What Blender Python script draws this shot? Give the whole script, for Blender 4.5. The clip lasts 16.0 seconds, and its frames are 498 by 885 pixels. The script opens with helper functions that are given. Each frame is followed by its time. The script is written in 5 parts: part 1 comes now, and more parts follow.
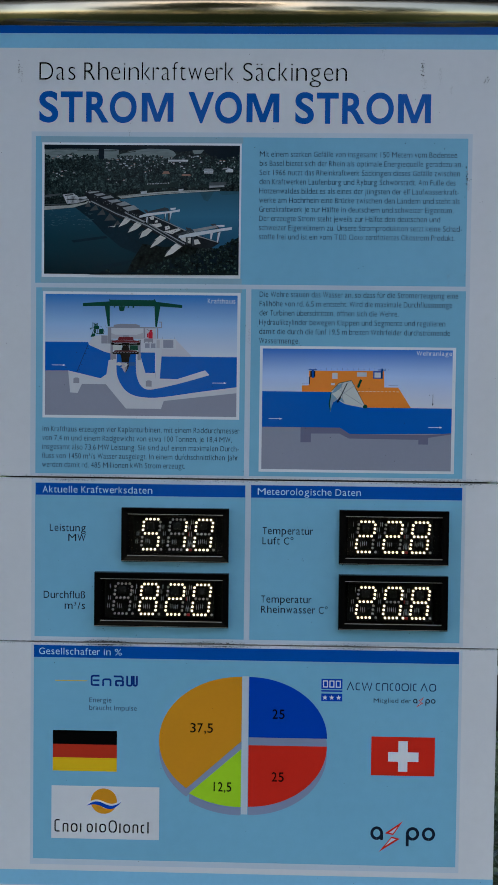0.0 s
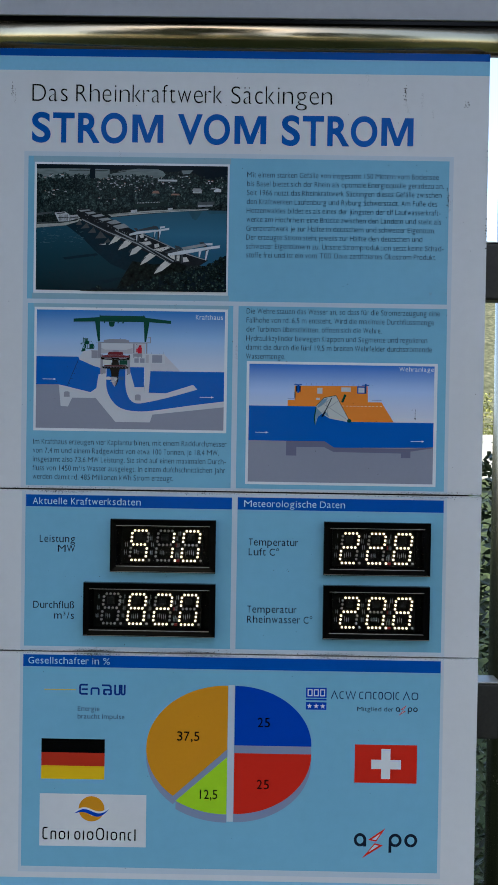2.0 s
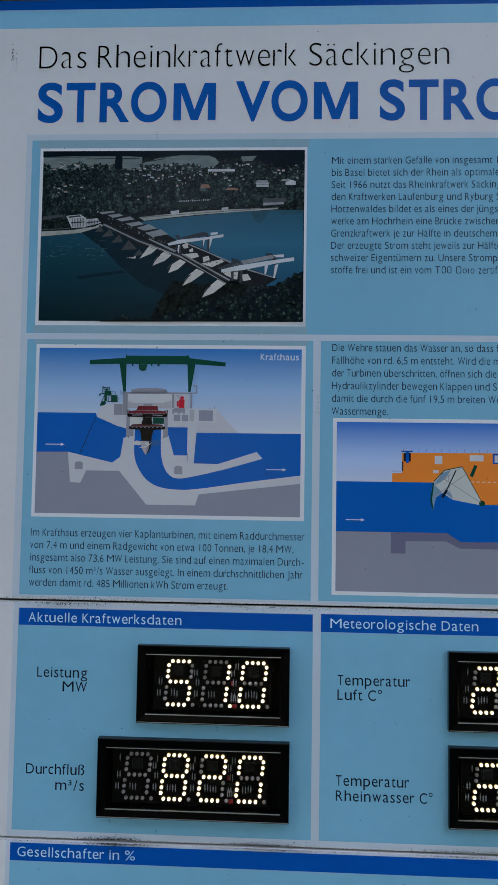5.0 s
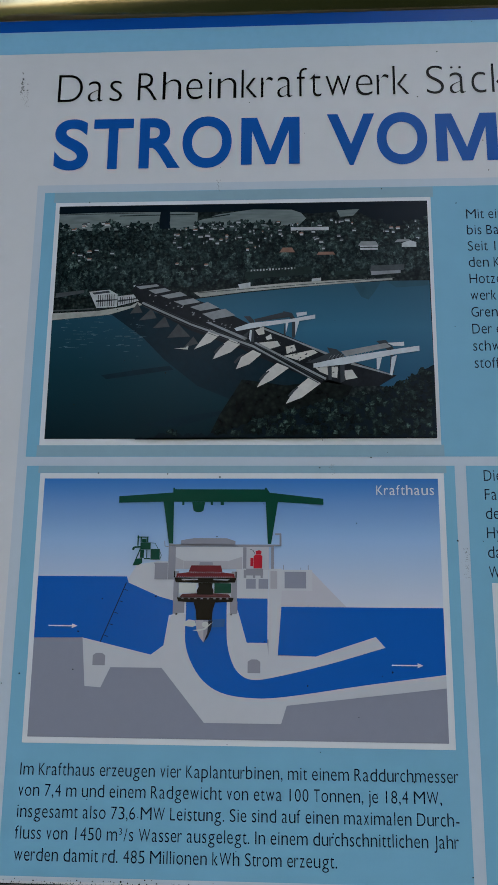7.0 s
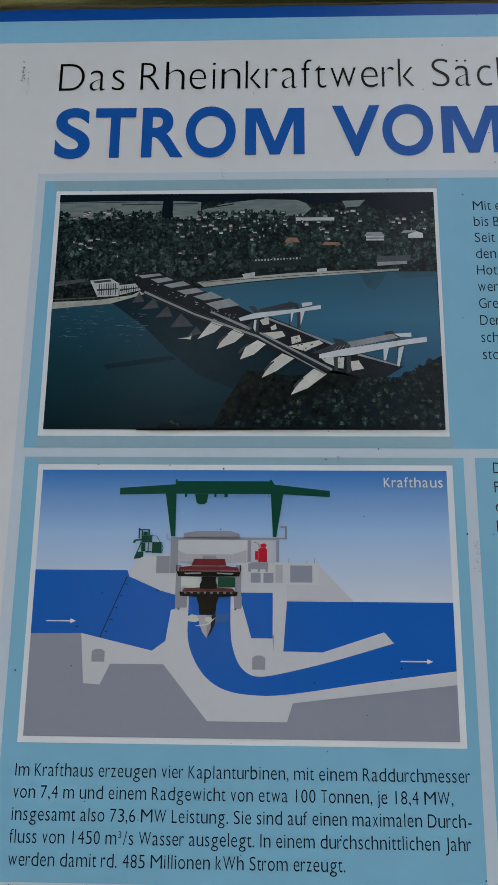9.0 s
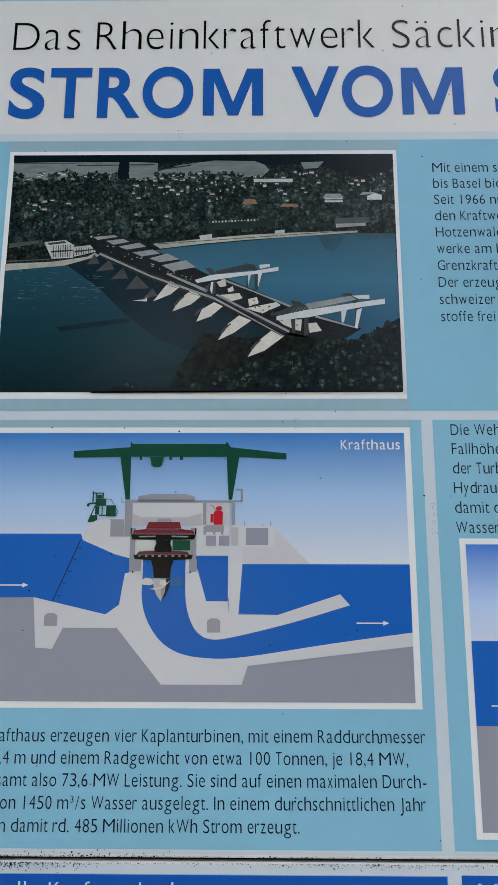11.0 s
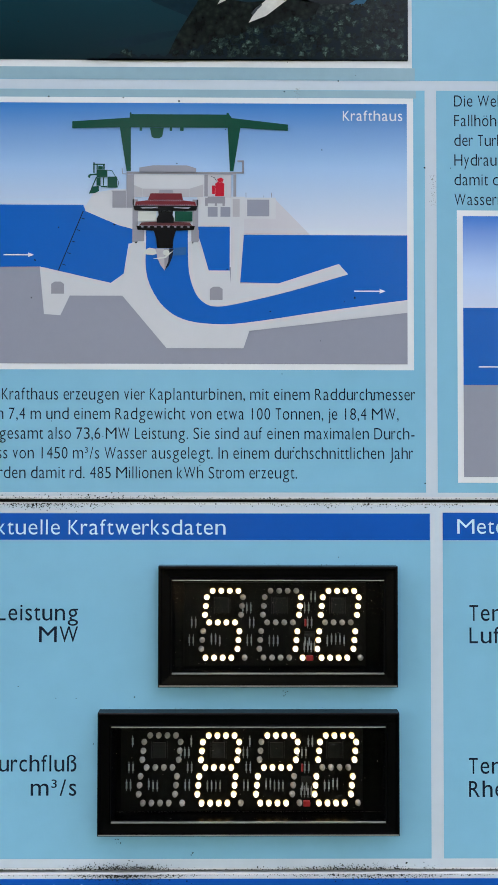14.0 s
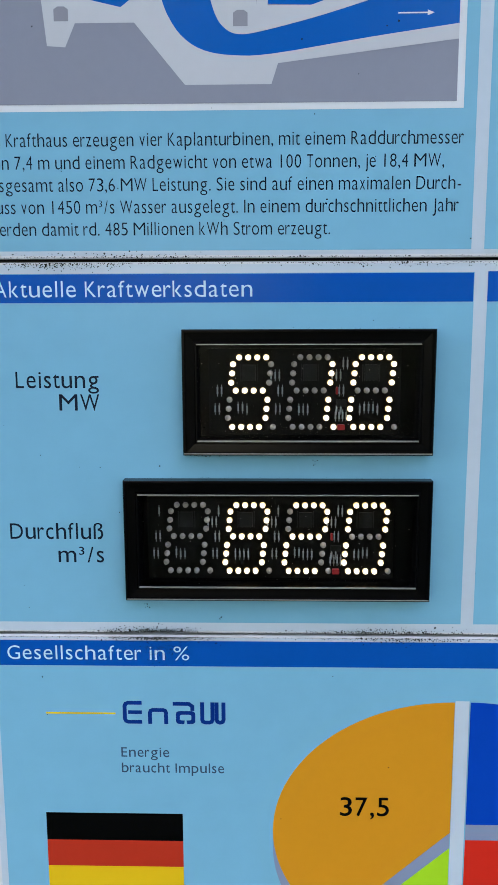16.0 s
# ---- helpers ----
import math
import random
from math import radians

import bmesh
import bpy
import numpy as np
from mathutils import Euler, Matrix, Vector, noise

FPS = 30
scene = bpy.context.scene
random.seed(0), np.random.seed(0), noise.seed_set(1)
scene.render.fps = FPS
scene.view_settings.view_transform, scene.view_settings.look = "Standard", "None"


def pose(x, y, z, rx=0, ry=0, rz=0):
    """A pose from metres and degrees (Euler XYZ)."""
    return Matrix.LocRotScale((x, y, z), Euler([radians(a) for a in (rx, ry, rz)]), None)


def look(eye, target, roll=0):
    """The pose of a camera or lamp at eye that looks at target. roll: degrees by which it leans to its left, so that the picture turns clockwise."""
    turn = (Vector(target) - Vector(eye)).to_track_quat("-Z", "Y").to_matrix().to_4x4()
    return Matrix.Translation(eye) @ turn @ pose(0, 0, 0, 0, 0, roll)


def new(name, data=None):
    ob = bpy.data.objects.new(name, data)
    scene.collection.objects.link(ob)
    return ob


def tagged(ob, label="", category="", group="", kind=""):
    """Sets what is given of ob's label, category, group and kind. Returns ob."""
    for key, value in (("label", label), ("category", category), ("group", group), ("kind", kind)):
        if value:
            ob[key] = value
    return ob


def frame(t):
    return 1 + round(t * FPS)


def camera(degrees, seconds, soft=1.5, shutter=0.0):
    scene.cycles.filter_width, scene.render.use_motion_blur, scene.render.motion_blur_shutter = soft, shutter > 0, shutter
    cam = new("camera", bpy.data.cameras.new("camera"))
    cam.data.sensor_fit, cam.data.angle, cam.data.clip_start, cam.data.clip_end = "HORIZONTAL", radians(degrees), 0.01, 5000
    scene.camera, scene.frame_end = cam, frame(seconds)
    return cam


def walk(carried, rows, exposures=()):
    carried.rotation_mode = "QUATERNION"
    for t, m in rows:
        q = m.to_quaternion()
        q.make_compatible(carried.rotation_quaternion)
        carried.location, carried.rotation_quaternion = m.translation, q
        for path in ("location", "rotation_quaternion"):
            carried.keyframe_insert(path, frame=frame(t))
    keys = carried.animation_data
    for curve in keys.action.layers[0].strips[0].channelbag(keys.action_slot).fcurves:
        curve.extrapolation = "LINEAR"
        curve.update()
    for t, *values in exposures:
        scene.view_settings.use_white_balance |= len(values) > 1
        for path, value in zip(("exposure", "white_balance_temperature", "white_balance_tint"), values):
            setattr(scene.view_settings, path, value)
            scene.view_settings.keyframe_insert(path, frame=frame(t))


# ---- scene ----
cam = camera(33.9, 16.0, soft=1.1)
PATH = [
    (0, (0.029, -1.528, 1.522), (-0.007, 0.471, 1.466), 0.7),
    (0.5, (0.028, -1.553, 1.537), (0.045, 0.446, 1.498), 1.1),
    (1, (0.028, -1.567, 1.535), (0.037, 0.433, 1.506), 0.9),
    (1.5, (0.03, -1.566, 1.523), (0.033, 0.434, 1.501), 0.9),
    (2, (0.035, -1.562, 1.528), (0.024, 0.437, 1.498), 0.9),
    (2.5, (0.032, -1.564, 1.529), (0.037, 0.436, 1.502), 1.0),
    (3, (0.036, -1.554, 1.531), (0.033, 0.446, 1.506), 1.1),
    (3.5, (0.063, -1.504, 1.529), (-0.023, 0.494, 1.514), 1.4),
    (4, (0.105, -1.437, 1.518), (-0.046, 0.557, 1.536), 1.7),
    (4.5, (0.09, -1.32, 1.52), (-0.102, 0.671, 1.538), 1.7),
    (5, (-0.037, -1.097, 1.558), (-0.138, 0.897, 1.681), 0.9),
    (5.2, (-0.074, -1.031, 1.587), (-0.164, 0.96, 1.744), 0.7),
    (7.3, (-0.163, -0.727, 1.616), (-0.267, 1.213, 2.088), 0.6),
    (7.5, (-0.169, -0.727, 1.614), (-0.257, 1.213, 2.092), 0.4),
    (8, (-0.171, -0.716, 1.607), (-0.253, 1.22, 2.104), 0.5),
    (8.5, (-0.17, -0.718, 1.606), (-0.249, 1.218, 2.103), 0.6),
    (8.7, (-0.174, -0.715, 1.6), (-0.246, 1.22, 2.102), 0.7),
    (10.8, (-0.15, -0.701, 1.582), (-0.21, 1.239, 2.063), 0.5),
    (11, (-0.149, -0.695, 1.571), (-0.176, 1.246, 2.054), 0.2),
    (11.5, (-0.128, -0.684, 1.546), (-0.09, 1.267, 1.983), -0.1),
    (12, (-0.143, -0.689, 1.524), (-0.092, 1.268, 1.936), -0.5),
    (12.5, (-0.161, -0.695, 1.499), (-0.09, 1.277, 1.829), -0.3),
    (13, (-0.17, -0.697, 1.473), (-0.104, 1.289, 1.703), -0.3),
    (13.5, (-0.174, -0.698, 1.454), (-0.123, 1.298, 1.565), -0.0),
    (14, (-0.164, -0.699, 1.441), (-0.15, 1.3, 1.493), 0.1),
    (14.5, (-0.158, -0.688, 1.412), (-0.164, 1.311, 1.38), -0.1),
    (15, (-0.16, -0.675, 1.396), (-0.171, 1.319, 1.242), -0.4),
    (15.5, (-0.163, -0.664, 1.378), (-0.197, 1.317, 1.105), -0.4),
    (16, (-0.165, -0.66, 1.372), (-0.216, 1.312, 1.046), -0.2),
]
walk(cam, [(t, look(eye, target, roll)) for t, eye, target, roll in PATH],
     exposures=[(0.0, 2.09, 6450, 9), (3.0, 2.08, 6450, 9), (4.0, 2.02, 6450, 9), (5.0, 2.22, 6600, 10), (8.0, 2.33, 7350, 10), (10.8, 2.86, 7850, 10), (12.5, 3.05, 7800, 10), (14.0, 3.1, 7500, 10), (15.0, 3.03, 6900, 9), (16.0, 2.96, 6750, 9)])

# ---- light: hazy summer sky, sun high behind unseen trees added to shade the board ----
world = bpy.data.worlds.new("sky")
scene.world = world
world.use_nodes = True
sky = world.node_tree.nodes.new("ShaderNodeTexSky")
sky.sky_type, sky.sun_disc = "NISHITA", False
sky.sun_elevation, sky.sun_rotation = radians(56), radians(200)
sky.dust_density, sky.air_density = 2.0, 1.0
world.node_tree.nodes["Background"].inputs["Strength"].default_value = 0.15
world.node_tree.links.new(sky.outputs[0], world.node_tree.nodes["Background"].inputs["Color"])
sun = new("sun", bpy.data.lights.new("sun", "SUN"))
sun.data.energy, sun.data.angle, sun.data.color = 3.0, radians(0.5), (1.0, 0.95, 0.87)
sun.matrix_world = look((math.sin(radians(200)) * 4, math.cos(radians(200)) * 4, 5.93), (0, 0, 0))

# ---- materials ----
def shader(name):
    m = bpy.data.materials.new(name)
    m.use_nodes = True
    return m, m.node_tree.nodes, m.node_tree.links, m.node_tree.nodes["Principled BSDF"]


def mottled(name, color, rough=0.4, amount=0.06, scales=(6.0, 120.0), bump=0.0, metal=0.0, specular=0.08, wear=0.08):
    """A surface whose colour and gloss vary at two scales."""
    m, n, l, b = shader(name)
    pos = n.new("ShaderNodeNewGeometry")
    big, fine = n.new("ShaderNodeTexNoise"), n.new("ShaderNodeTexNoise")
    big.inputs["Scale"].default_value, fine.inputs["Scale"].default_value = scales
    big.inputs["Detail"].default_value, fine.inputs["Detail"].default_value = 5, 3
    for t in (big, fine):
        l.new(pos.outputs["Position"], t.inputs["Vector"])
    add = n.new("ShaderNodeMath")
    add.operation = "MULTIPLY_ADD"
    add.inputs[1].default_value = 0.6
    l.new(big.outputs["Fac"], add.inputs[0])
    half = n.new("ShaderNodeMath")
    half.operation, half.inputs[1].default_value = "MULTIPLY", 0.4
    l.new(fine.outputs["Fac"], half.inputs[0])
    l.new(half.outputs[0], add.inputs[2])
    spread = n.new("ShaderNodeMapRange")
    spread.inputs["From Min"].default_value, spread.inputs["From Max"].default_value = 0.3, 0.7
    spread.inputs["To Min"].default_value, spread.inputs["To Max"].default_value = 1 - amount, 1 + amount
    l.new(add.outputs[0], spread.inputs["Value"])
    mix = n.new("ShaderNodeVectorMath")
    mix.operation = "SCALE"
    mix.inputs[0].default_value = color
    l.new(spread.outputs[0], mix.inputs["Scale"])
    l.new(mix.outputs[0], b.inputs["Base Color"])
    gloss = n.new("ShaderNodeMapRange")
    gloss.inputs["To Min"].default_value, gloss.inputs["To Max"].default_value = max(rough - wear, 0.03), rough + wear
    l.new(add.outputs[0], gloss.inputs["Value"])
    l.new(gloss.outputs[0], b.inputs["Roughness"])
    b.inputs["Metallic"].default_value = metal
    b.inputs["Specular IOR Level"].default_value = specular
    if bump:
        relief = n.new("ShaderNodeBump")
        relief.inputs["Strength"].default_value, relief.inputs["Distance"].default_value = bump, 0.002
        l.new(fine.outputs["Fac"], relief.inputs["Height"])
        l.new(relief.outputs[0], b.inputs["Normal"])
    return m


def fade(name, stops, low, high, rough=0.3):
    """Printed ink that runs from one colour to another up the sheet, between the heights low and high in metres."""
    m, n, l, b = shader(name)
    pos, split = n.new("ShaderNodeNewGeometry"), n.new("ShaderNodeSeparateXYZ")
    l.new(pos.outputs["Position"], split.inputs[0])
    span, ramp = n.new("ShaderNodeMapRange"), n.new("ShaderNodeValToRGB")
    span.inputs["From Min"].default_value, span.inputs["From Max"].default_value = low, high
    l.new(split.outputs["Z"], span.inputs["Value"])
    l.new(span.outputs[0], ramp.inputs["Fac"])
    ramp.color_ramp.elements[0].color = (*stops[0], 1)
    ramp.color_ramp.elements[1].color = (*stops[-1], 1)
    for k, c in enumerate(stops[1:-1], 1):
        ramp.color_ramp.elements.new(k / (len(stops) - 1)).color = (*c, 1)
    l.new(ramp.outputs[0], b.inputs["Base Color"])
    b.inputs["Roughness"].default_value = rough
    b.inputs["Specular IOR Level"].default_value = 0.08
    return m


def speckle(name, colors, scale, rough=0.3, stretch=(1, 1, 1), metal=0.0):
    """Clumps of several colours, as foliage or a town seen from far off in a print."""
    m, n, l, b = shader(name)
    pos, grow = n.new("ShaderNodeNewGeometry"), n.new("ShaderNodeVectorMath")
    grow.operation = "MULTIPLY"
    grow.inputs[1].default_value = stretch
    l.new(pos.outputs["Position"], grow.inputs[0])
    cells, cloud, ramp, mix = n.new("ShaderNodeTexVoronoi"), n.new("ShaderNodeTexNoise"), n.new("ShaderNodeValToRGB"), n.new("ShaderNodeMath")
    cells.inputs["Scale"].default_value, cloud.inputs["Scale"].default_value = scale, scale * 0.55
    cloud.inputs["Detail"].default_value = 8
    cloud.inputs["Roughness"].default_value = 0.7
    for t in (cells, cloud):
        l.new(grow.outputs[0], t.inputs["Vector"])
    mix.operation, mix.inputs[1].default_value = "MULTIPLY_ADD", -0.45
    l.new(cells.outputs["Distance"], mix.inputs[0])
    l.new(cloud.outputs["Fac"], mix.inputs[2])
    l.new(mix.outputs[0], ramp.inputs["Fac"])
    ramp.color_ramp.elements[0].color, ramp.color_ramp.elements[1].color = (*colors[0], 1), (*colors[-1], 1)
    ramp.color_ramp.elements[0].position, ramp.color_ramp.elements[1].position = 0.08, 0.55
    for k, c in enumerate(colors[1:-1], 1):
        ramp.color_ramp.elements.new(0.08 + 0.47 * k / (len(colors) - 1)).color = (*c, 1)
    l.new(ramp.outputs[0], b.inputs["Base Color"])
    b.inputs["Roughness"].default_value, b.inputs["Metallic"].default_value = rough, metal
    b.inputs["Specular IOR Level"].default_value = 0.08
    return m


def glowing(name, color, strength):
    m, n, l, b = shader(name)
    b.inputs["Base Color"].default_value = (0.8, 0.78, 0.7, 1)
    b.inputs["Emission Color"].default_value, b.inputs["Emission Strength"].default_value = (*color, 1), strength
    return m


def leafy(name, dark, light):
    """Leaves that differ from one to the next."""
    m, n, l, b = shader(name)
    geo, ramp = n.new("ShaderNodeNewGeometry"), n.new("ShaderNodeValToRGB")
    ramp.color_ramp.elements[0].color, ramp.color_ramp.elements[1].color = (*dark, 1), (*light, 1)
    l.new(geo.outputs["Random Per Island"], ramp.inputs["Fac"])
    l.new(ramp.outputs[0], b.inputs["Base Color"])
    b.inputs["Roughness"].default_value = 0.45
    b.inputs["Transmission Weight"].default_value = 0.0
    return m


GLOSS = 0.2
WHITE = mottled("panel_white", (0.56, 0.565, 0.585), GLOSS, 0.035, (5, 60))
PALE = mottled("pale_blue_print", (0.44, 0.505, 0.575), GLOSS, 0.03)
FIELD = mottled("light_blue_print", (0.165, 0.385, 0.53), GLOSS, 0.05, (4, 45))
STRIP = mottled("grey_blue_print", (0.225, 0.355, 0.43), GLOSS, 0.05)
BAND = mottled("sky_blue_print", (0.20, 0.44, 0.62), GLOSS, 0.05)
NAVY = mottled("dark_blue_print", (0.001, 0.070, 0.335), GLOSS, 0.05)
TITLE_BLUE = mottled("title_blue_print", (0.002, 0.080, 0.33), GLOSS, 0.04)
BLACK = mottled("black_print", (0.0016, 0.0016, 0.002), GLOSS, 0.1)
INK = mottled("dark_ink_print", (0.008, 0.014, 0.028), GLOSS, 0.1)
SLATE = mottled("slate_ink_print", (0.030, 0.060, 0.105), GLOSS, 0.1)
MARK_BLUE = mottled("mark_blue_print", (0.003, 0.026, 0.17), GLOSS, 0.05)
MARK_SLATE = mottled("mark_slate_print", (0.012, 0.040, 0.10), GLOSS, 0.05)
BAR_TEXT = mottled("light_blue_ink", (0.42, 0.63, 0.74), GLOSS, 0.03)
SNOW = mottled("white_print", (0.60, 0.62, 0.65), GLOSS, 0.02)
GREY_PANEL = mottled("grey_sheet", (0.36, 0.36, 0.39), 0.42, 0.06, (4, 70))
RAIL_STEEL = mottled("tarnished_steel", (0.36, 0.285, 0.175), 0.2, 0.15, (9, 16), 0.35, 1.0, wear=0.06)
STEEL = mottled("polished_steel", (0.31, 0.27, 0.22), 0.26, 0.10, (9, 200), 0.02, 1.0, wear=0.05)
LIT_STEEL = mottled("lit_flange_steel", (0.42, 0.41, 0.40), 0.33, 0.12, (7, 160), 0.08, 1.0)
DARK_STEEL = mottled("dark_steel", (0.05, 0.048, 0.046), 0.5, 0.2, (9, 150), 0.1, 0.6)
CASE = mottled("black_plastic", (0.0012, 0.0012, 0.0016), 0.2, 0.15, (20, 300))
PALE_GREY = mottled("pale_grey", (0.34, 0.33, 0.32), 0.35, 0.15, (60, 400), 0.0, 0.6)
BOARD = mottled("circuit_black", (0.0015, 0.0016, 0.002), 0.42, 0.3, (60, 500))
PIN = mottled("solder_grey", (0.22, 0.25, 0.275), 0.35, 0.2, (200, 900))
CHIP = mottled("chip_black", (0.012, 0.012, 0.013), 0.5, 0.1, (100, 700))
CAP_RED = mottled("component_red", (0.26, 0.02, 0.022), 0.4, 0.1, (100, 700))
GRIME = mottled("grime", (0.010, 0.012, 0.009), 0.85, 0.4, (40, 300))
STAIN = mottled("dirt_run", (0.16, 0.165, 0.16), 0.6, 0.25, (60, 400))
LIT = glowing("lit_diode", (1.0, 0.87, 0.60), 0.47)
LIT_SIDE = glowing("lit_diode_side", (1.0, 0.62, 0.16), 0.13)
UNLIT = mottled("clear_diode", (0.30, 0.29, 0.28), 0.15, 0.2, (90, 500), specular=0.5)
ORANGE = mottled("orange_print", (0.56, 0.235, 0.014), GLOSS, 0.03)
LIME = mottled("lime_print", (0.33, 0.58, 0.02), GLOSS, 0.03)
PIE_BLUE = mottled("royal_blue_print", (0.001, 0.045, 0.36), GLOSS, 0.03)
RED = mottled("red_print", (0.55, 0.022, 0.012), GLOSS, 0.03)
FLAG_RED = mottled("dull_red_print", (0.42, 0.030, 0.014), GLOSS, 0.05)
PIE_SIDE = mottled("slate_print", (0.20, 0.24, 0.35), GLOSS, 0.03)
GOLD = mottled("gold_print", (0.68, 0.43, 0.012), GLOSS, 0.03)
CONCRETE = mottled("diagram_concrete", (0.465, 0.475, 0.515), GLOSS, 0.02)
ROCK = mottled("diagram_rock", (0.225, 0.235, 0.295), GLOSS, 0.03)
ROCK_DARK = mottled("diagram_footing", (0.13, 0.13, 0.20), GLOSS, 0.03)
HALL_BACK = mottled("diagram_hall_back", (0.36, 0.35, 0.385), GLOSS, 0.03)
HALL_ROOM = mottled("diagram_hall_room", (0.42, 0.415, 0.46), GLOSS, 0.03)
CRIMSON = mottled("diagram_crimson", (0.14, 0.015, 0.022), GLOSS, 0.06, (40, 300))
DUSK_RED = mottled("diagram_dull_red", (0.085, 0.028, 0.032), GLOSS, 0.06, (40, 300))
MACHINE_RED = mottled("diagram_red", (0.42, 0.012, 0.028), GLOSS, 0.04)
BLADE_SHADE = mottled("diagram_blade_shade", (0.020, 0.10, 0.27), GLOSS, 0.03)
HALL_GREY = mottled("diagram_grey", (0.235, 0.235, 0.275), GLOSS, 0.03)
SLOPE = mottled("diagram_slope", (0.45, 0.44, 0.49), GLOSS, 0.02)
WATER = fade("diagram_water", [(0.001, 0.088, 0.37), (0.001, 0.092, 0.385)], 1.52, 1.66, GLOSS)
CRANE = mottled("diagram_green", (0.002, 0.050, 0.031), GLOSS, 0.03)
SKY_A = fade("diagram_sky", [(0.50, 0.54, 0.63), (0.27, 0.42, 0.64), (0.025, 0.16, 0.44)], 1.64, 1.752, GLOSS)
SKY_B = fade("weir_sky", [(0.52, 0.54, 0.63), (0.36, 0.48, 0.72), (0.03, 0.15, 0.50)], 1.555, 1.655, GLOSS)
WEIR = mottled("diagram_orange", (0.70, 0.21, 0.03), GLOSS, 0.03)
GATE_WET = mottled("diagram_gate_shade", (0.16, 0.27, 0.36), GLOSS, 0.05)
GATE = mottled("diagram_gate", (0.47, 0.49, 0.475), GLOSS, 0.03)
P_WOOD = speckle("photo_woods", [(0.002, 0.004, 0.005), (0.007, 0.012, 0.012), (0.016, 0.024, 0.023), (0.045, 0.056, 0.052)], 300, GLOSS)
P_NEAR = speckle("photo_near_trees", [(0.001, 0.002, 0.002), (0.004, 0.007, 0.006), (0.012, 0.018, 0.014)], 190, GLOSS)
def printed_leaves(name, low, high):
    """Foliage of a printed wood: each crown of its own tone, broken up into lit clumps and dark gaps."""
    m, n, l, b = shader(name)
    geo, cloud, clump = n.new("ShaderNodeNewGeometry"), n.new("ShaderNodeTexNoise"), n.new("ShaderNodeTexNoise")
    cloud.inputs["Scale"].default_value, cloud.inputs["Detail"].default_value, cloud.inputs["Roughness"].default_value = 330, 6, 0.72
    clump.inputs["Scale"].default_value, clump.inputs["Detail"].default_value = 95, 2
    tone, both, ramp = n.new("ShaderNodeMath"), n.new("ShaderNodeMath"), n.new("ShaderNodeValToRGB")
    l.new(geo.outputs["Position"], cloud.inputs["Vector"])
    l.new(geo.outputs["Position"], clump.inputs["Vector"])
    tone.operation, tone.inputs[1].default_value = "MULTIPLY_ADD", 0.2
    l.new(geo.outputs["Random Per Island"], tone.inputs[0])
    l.new(cloud.outputs["Fac"], tone.inputs[2])
    both.operation, both.inputs[1].default_value = "MULTIPLY_ADD", 0.42
    l.new(clump.outputs["Fac"], both.inputs[0])
    l.new(tone.outputs[0], both.inputs[2])
    l.new(both.outputs[0], ramp.inputs["Fac"])
    for k, (at, share) in enumerate(((0.62, 0.0), (0.78, 0.12), (0.92, 0.4), (1.0, 1.0))):
        e = ramp.color_ramp.elements[0] if k == 0 else ramp.color_ramp.elements[-1] if k == 3 else ramp.color_ramp.elements.new(at)
        e.position, e.color = at, (*[p + (q - p) * share for p, q in zip(low, high)], 1)
    l.new(ramp.outputs[0], b.inputs["Base Color"])
    b.inputs["Roughness"].default_value, b.inputs["Specular IOR Level"].default_value = GLOSS, 0.08
    return m


P_CROWN = printed_leaves("photo_crowns", (0.0014, 0.0042, 0.0054), (0.047, 0.078, 0.078))
P_CAP = printed_leaves("photo_lit_crowns", (0.0032, 0.0105, 0.0118), (0.105, 0.160, 0.150))
P_LEAVES = printed_leaves("photo_thicket", (0.0004, 0.0020, 0.0024), (0.017, 0.034, 0.032))
P_TIP = printed_leaves("photo_thicket_tips", (0.0012, 0.0056, 0.0054), (0.070, 0.120, 0.104))
P_DIM = mottled("photo_dim_crown", (0.013, 0.023, 0.022), GLOSS, 0.4, (40, 400))
P_FIELD = speckle("photo_meadow", [(0.105, 0.135, 0.140), (0.17, 0.205, 0.205)], 60, GLOSS, (1, 1, 6))
P_LEFT = fade("photo_water_left", [(0.003, 0.014, 0.019), (0.005, 0.032, 0.046), (0.011, 0.058, 0.092)], 1.79, 1.92, GLOSS)
P_RIGHT = fade("photo_water_right", [(0.015, 0.077, 0.140), (0.027, 0.120, 0.195), (0.021, 0.080, 0.122)], 1.85, 1.946, GLOSS)
P_UNDER = mottled("photo_shaded_water", (0.0035, 0.016, 0.025), GLOSS, 0.25, (30, 200))
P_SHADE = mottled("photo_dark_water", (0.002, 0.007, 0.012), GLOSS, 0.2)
P_DIP = mottled("photo_reflection", (0.021, 0.070, 0.10), GLOSS, 0.2)
P_FOAM = mottled("photo_foam", (0.075, 0.135, 0.165), GLOSS, 0.5, (60, 400))
P_SHORE = mottled("photo_shore", (0.30, 0.31, 0.29), GLOSS, 0.3, (40, 300))
P_DECK = mottled("photo_deck", (0.010, 0.012, 0.015), GLOSS, 0.4, (60, 400))
P_ROOF = mottled("photo_roof", (0.22, 0.235, 0.25), GLOSS, 0.2, (60, 300))
P_PIER = mottled("photo_pier", (0.47, 0.46, 0.44), GLOSS, 0.15, (60, 300))
P_SLATE = mottled("photo_slate_roof", (0.055, 0.065, 0.072), GLOSS, 0.3, (90, 300))
P_PIER_FAR = mottled("photo_far_pier", (0.049, 0.054, 0.058), GLOSS, 0.25, (60, 300))
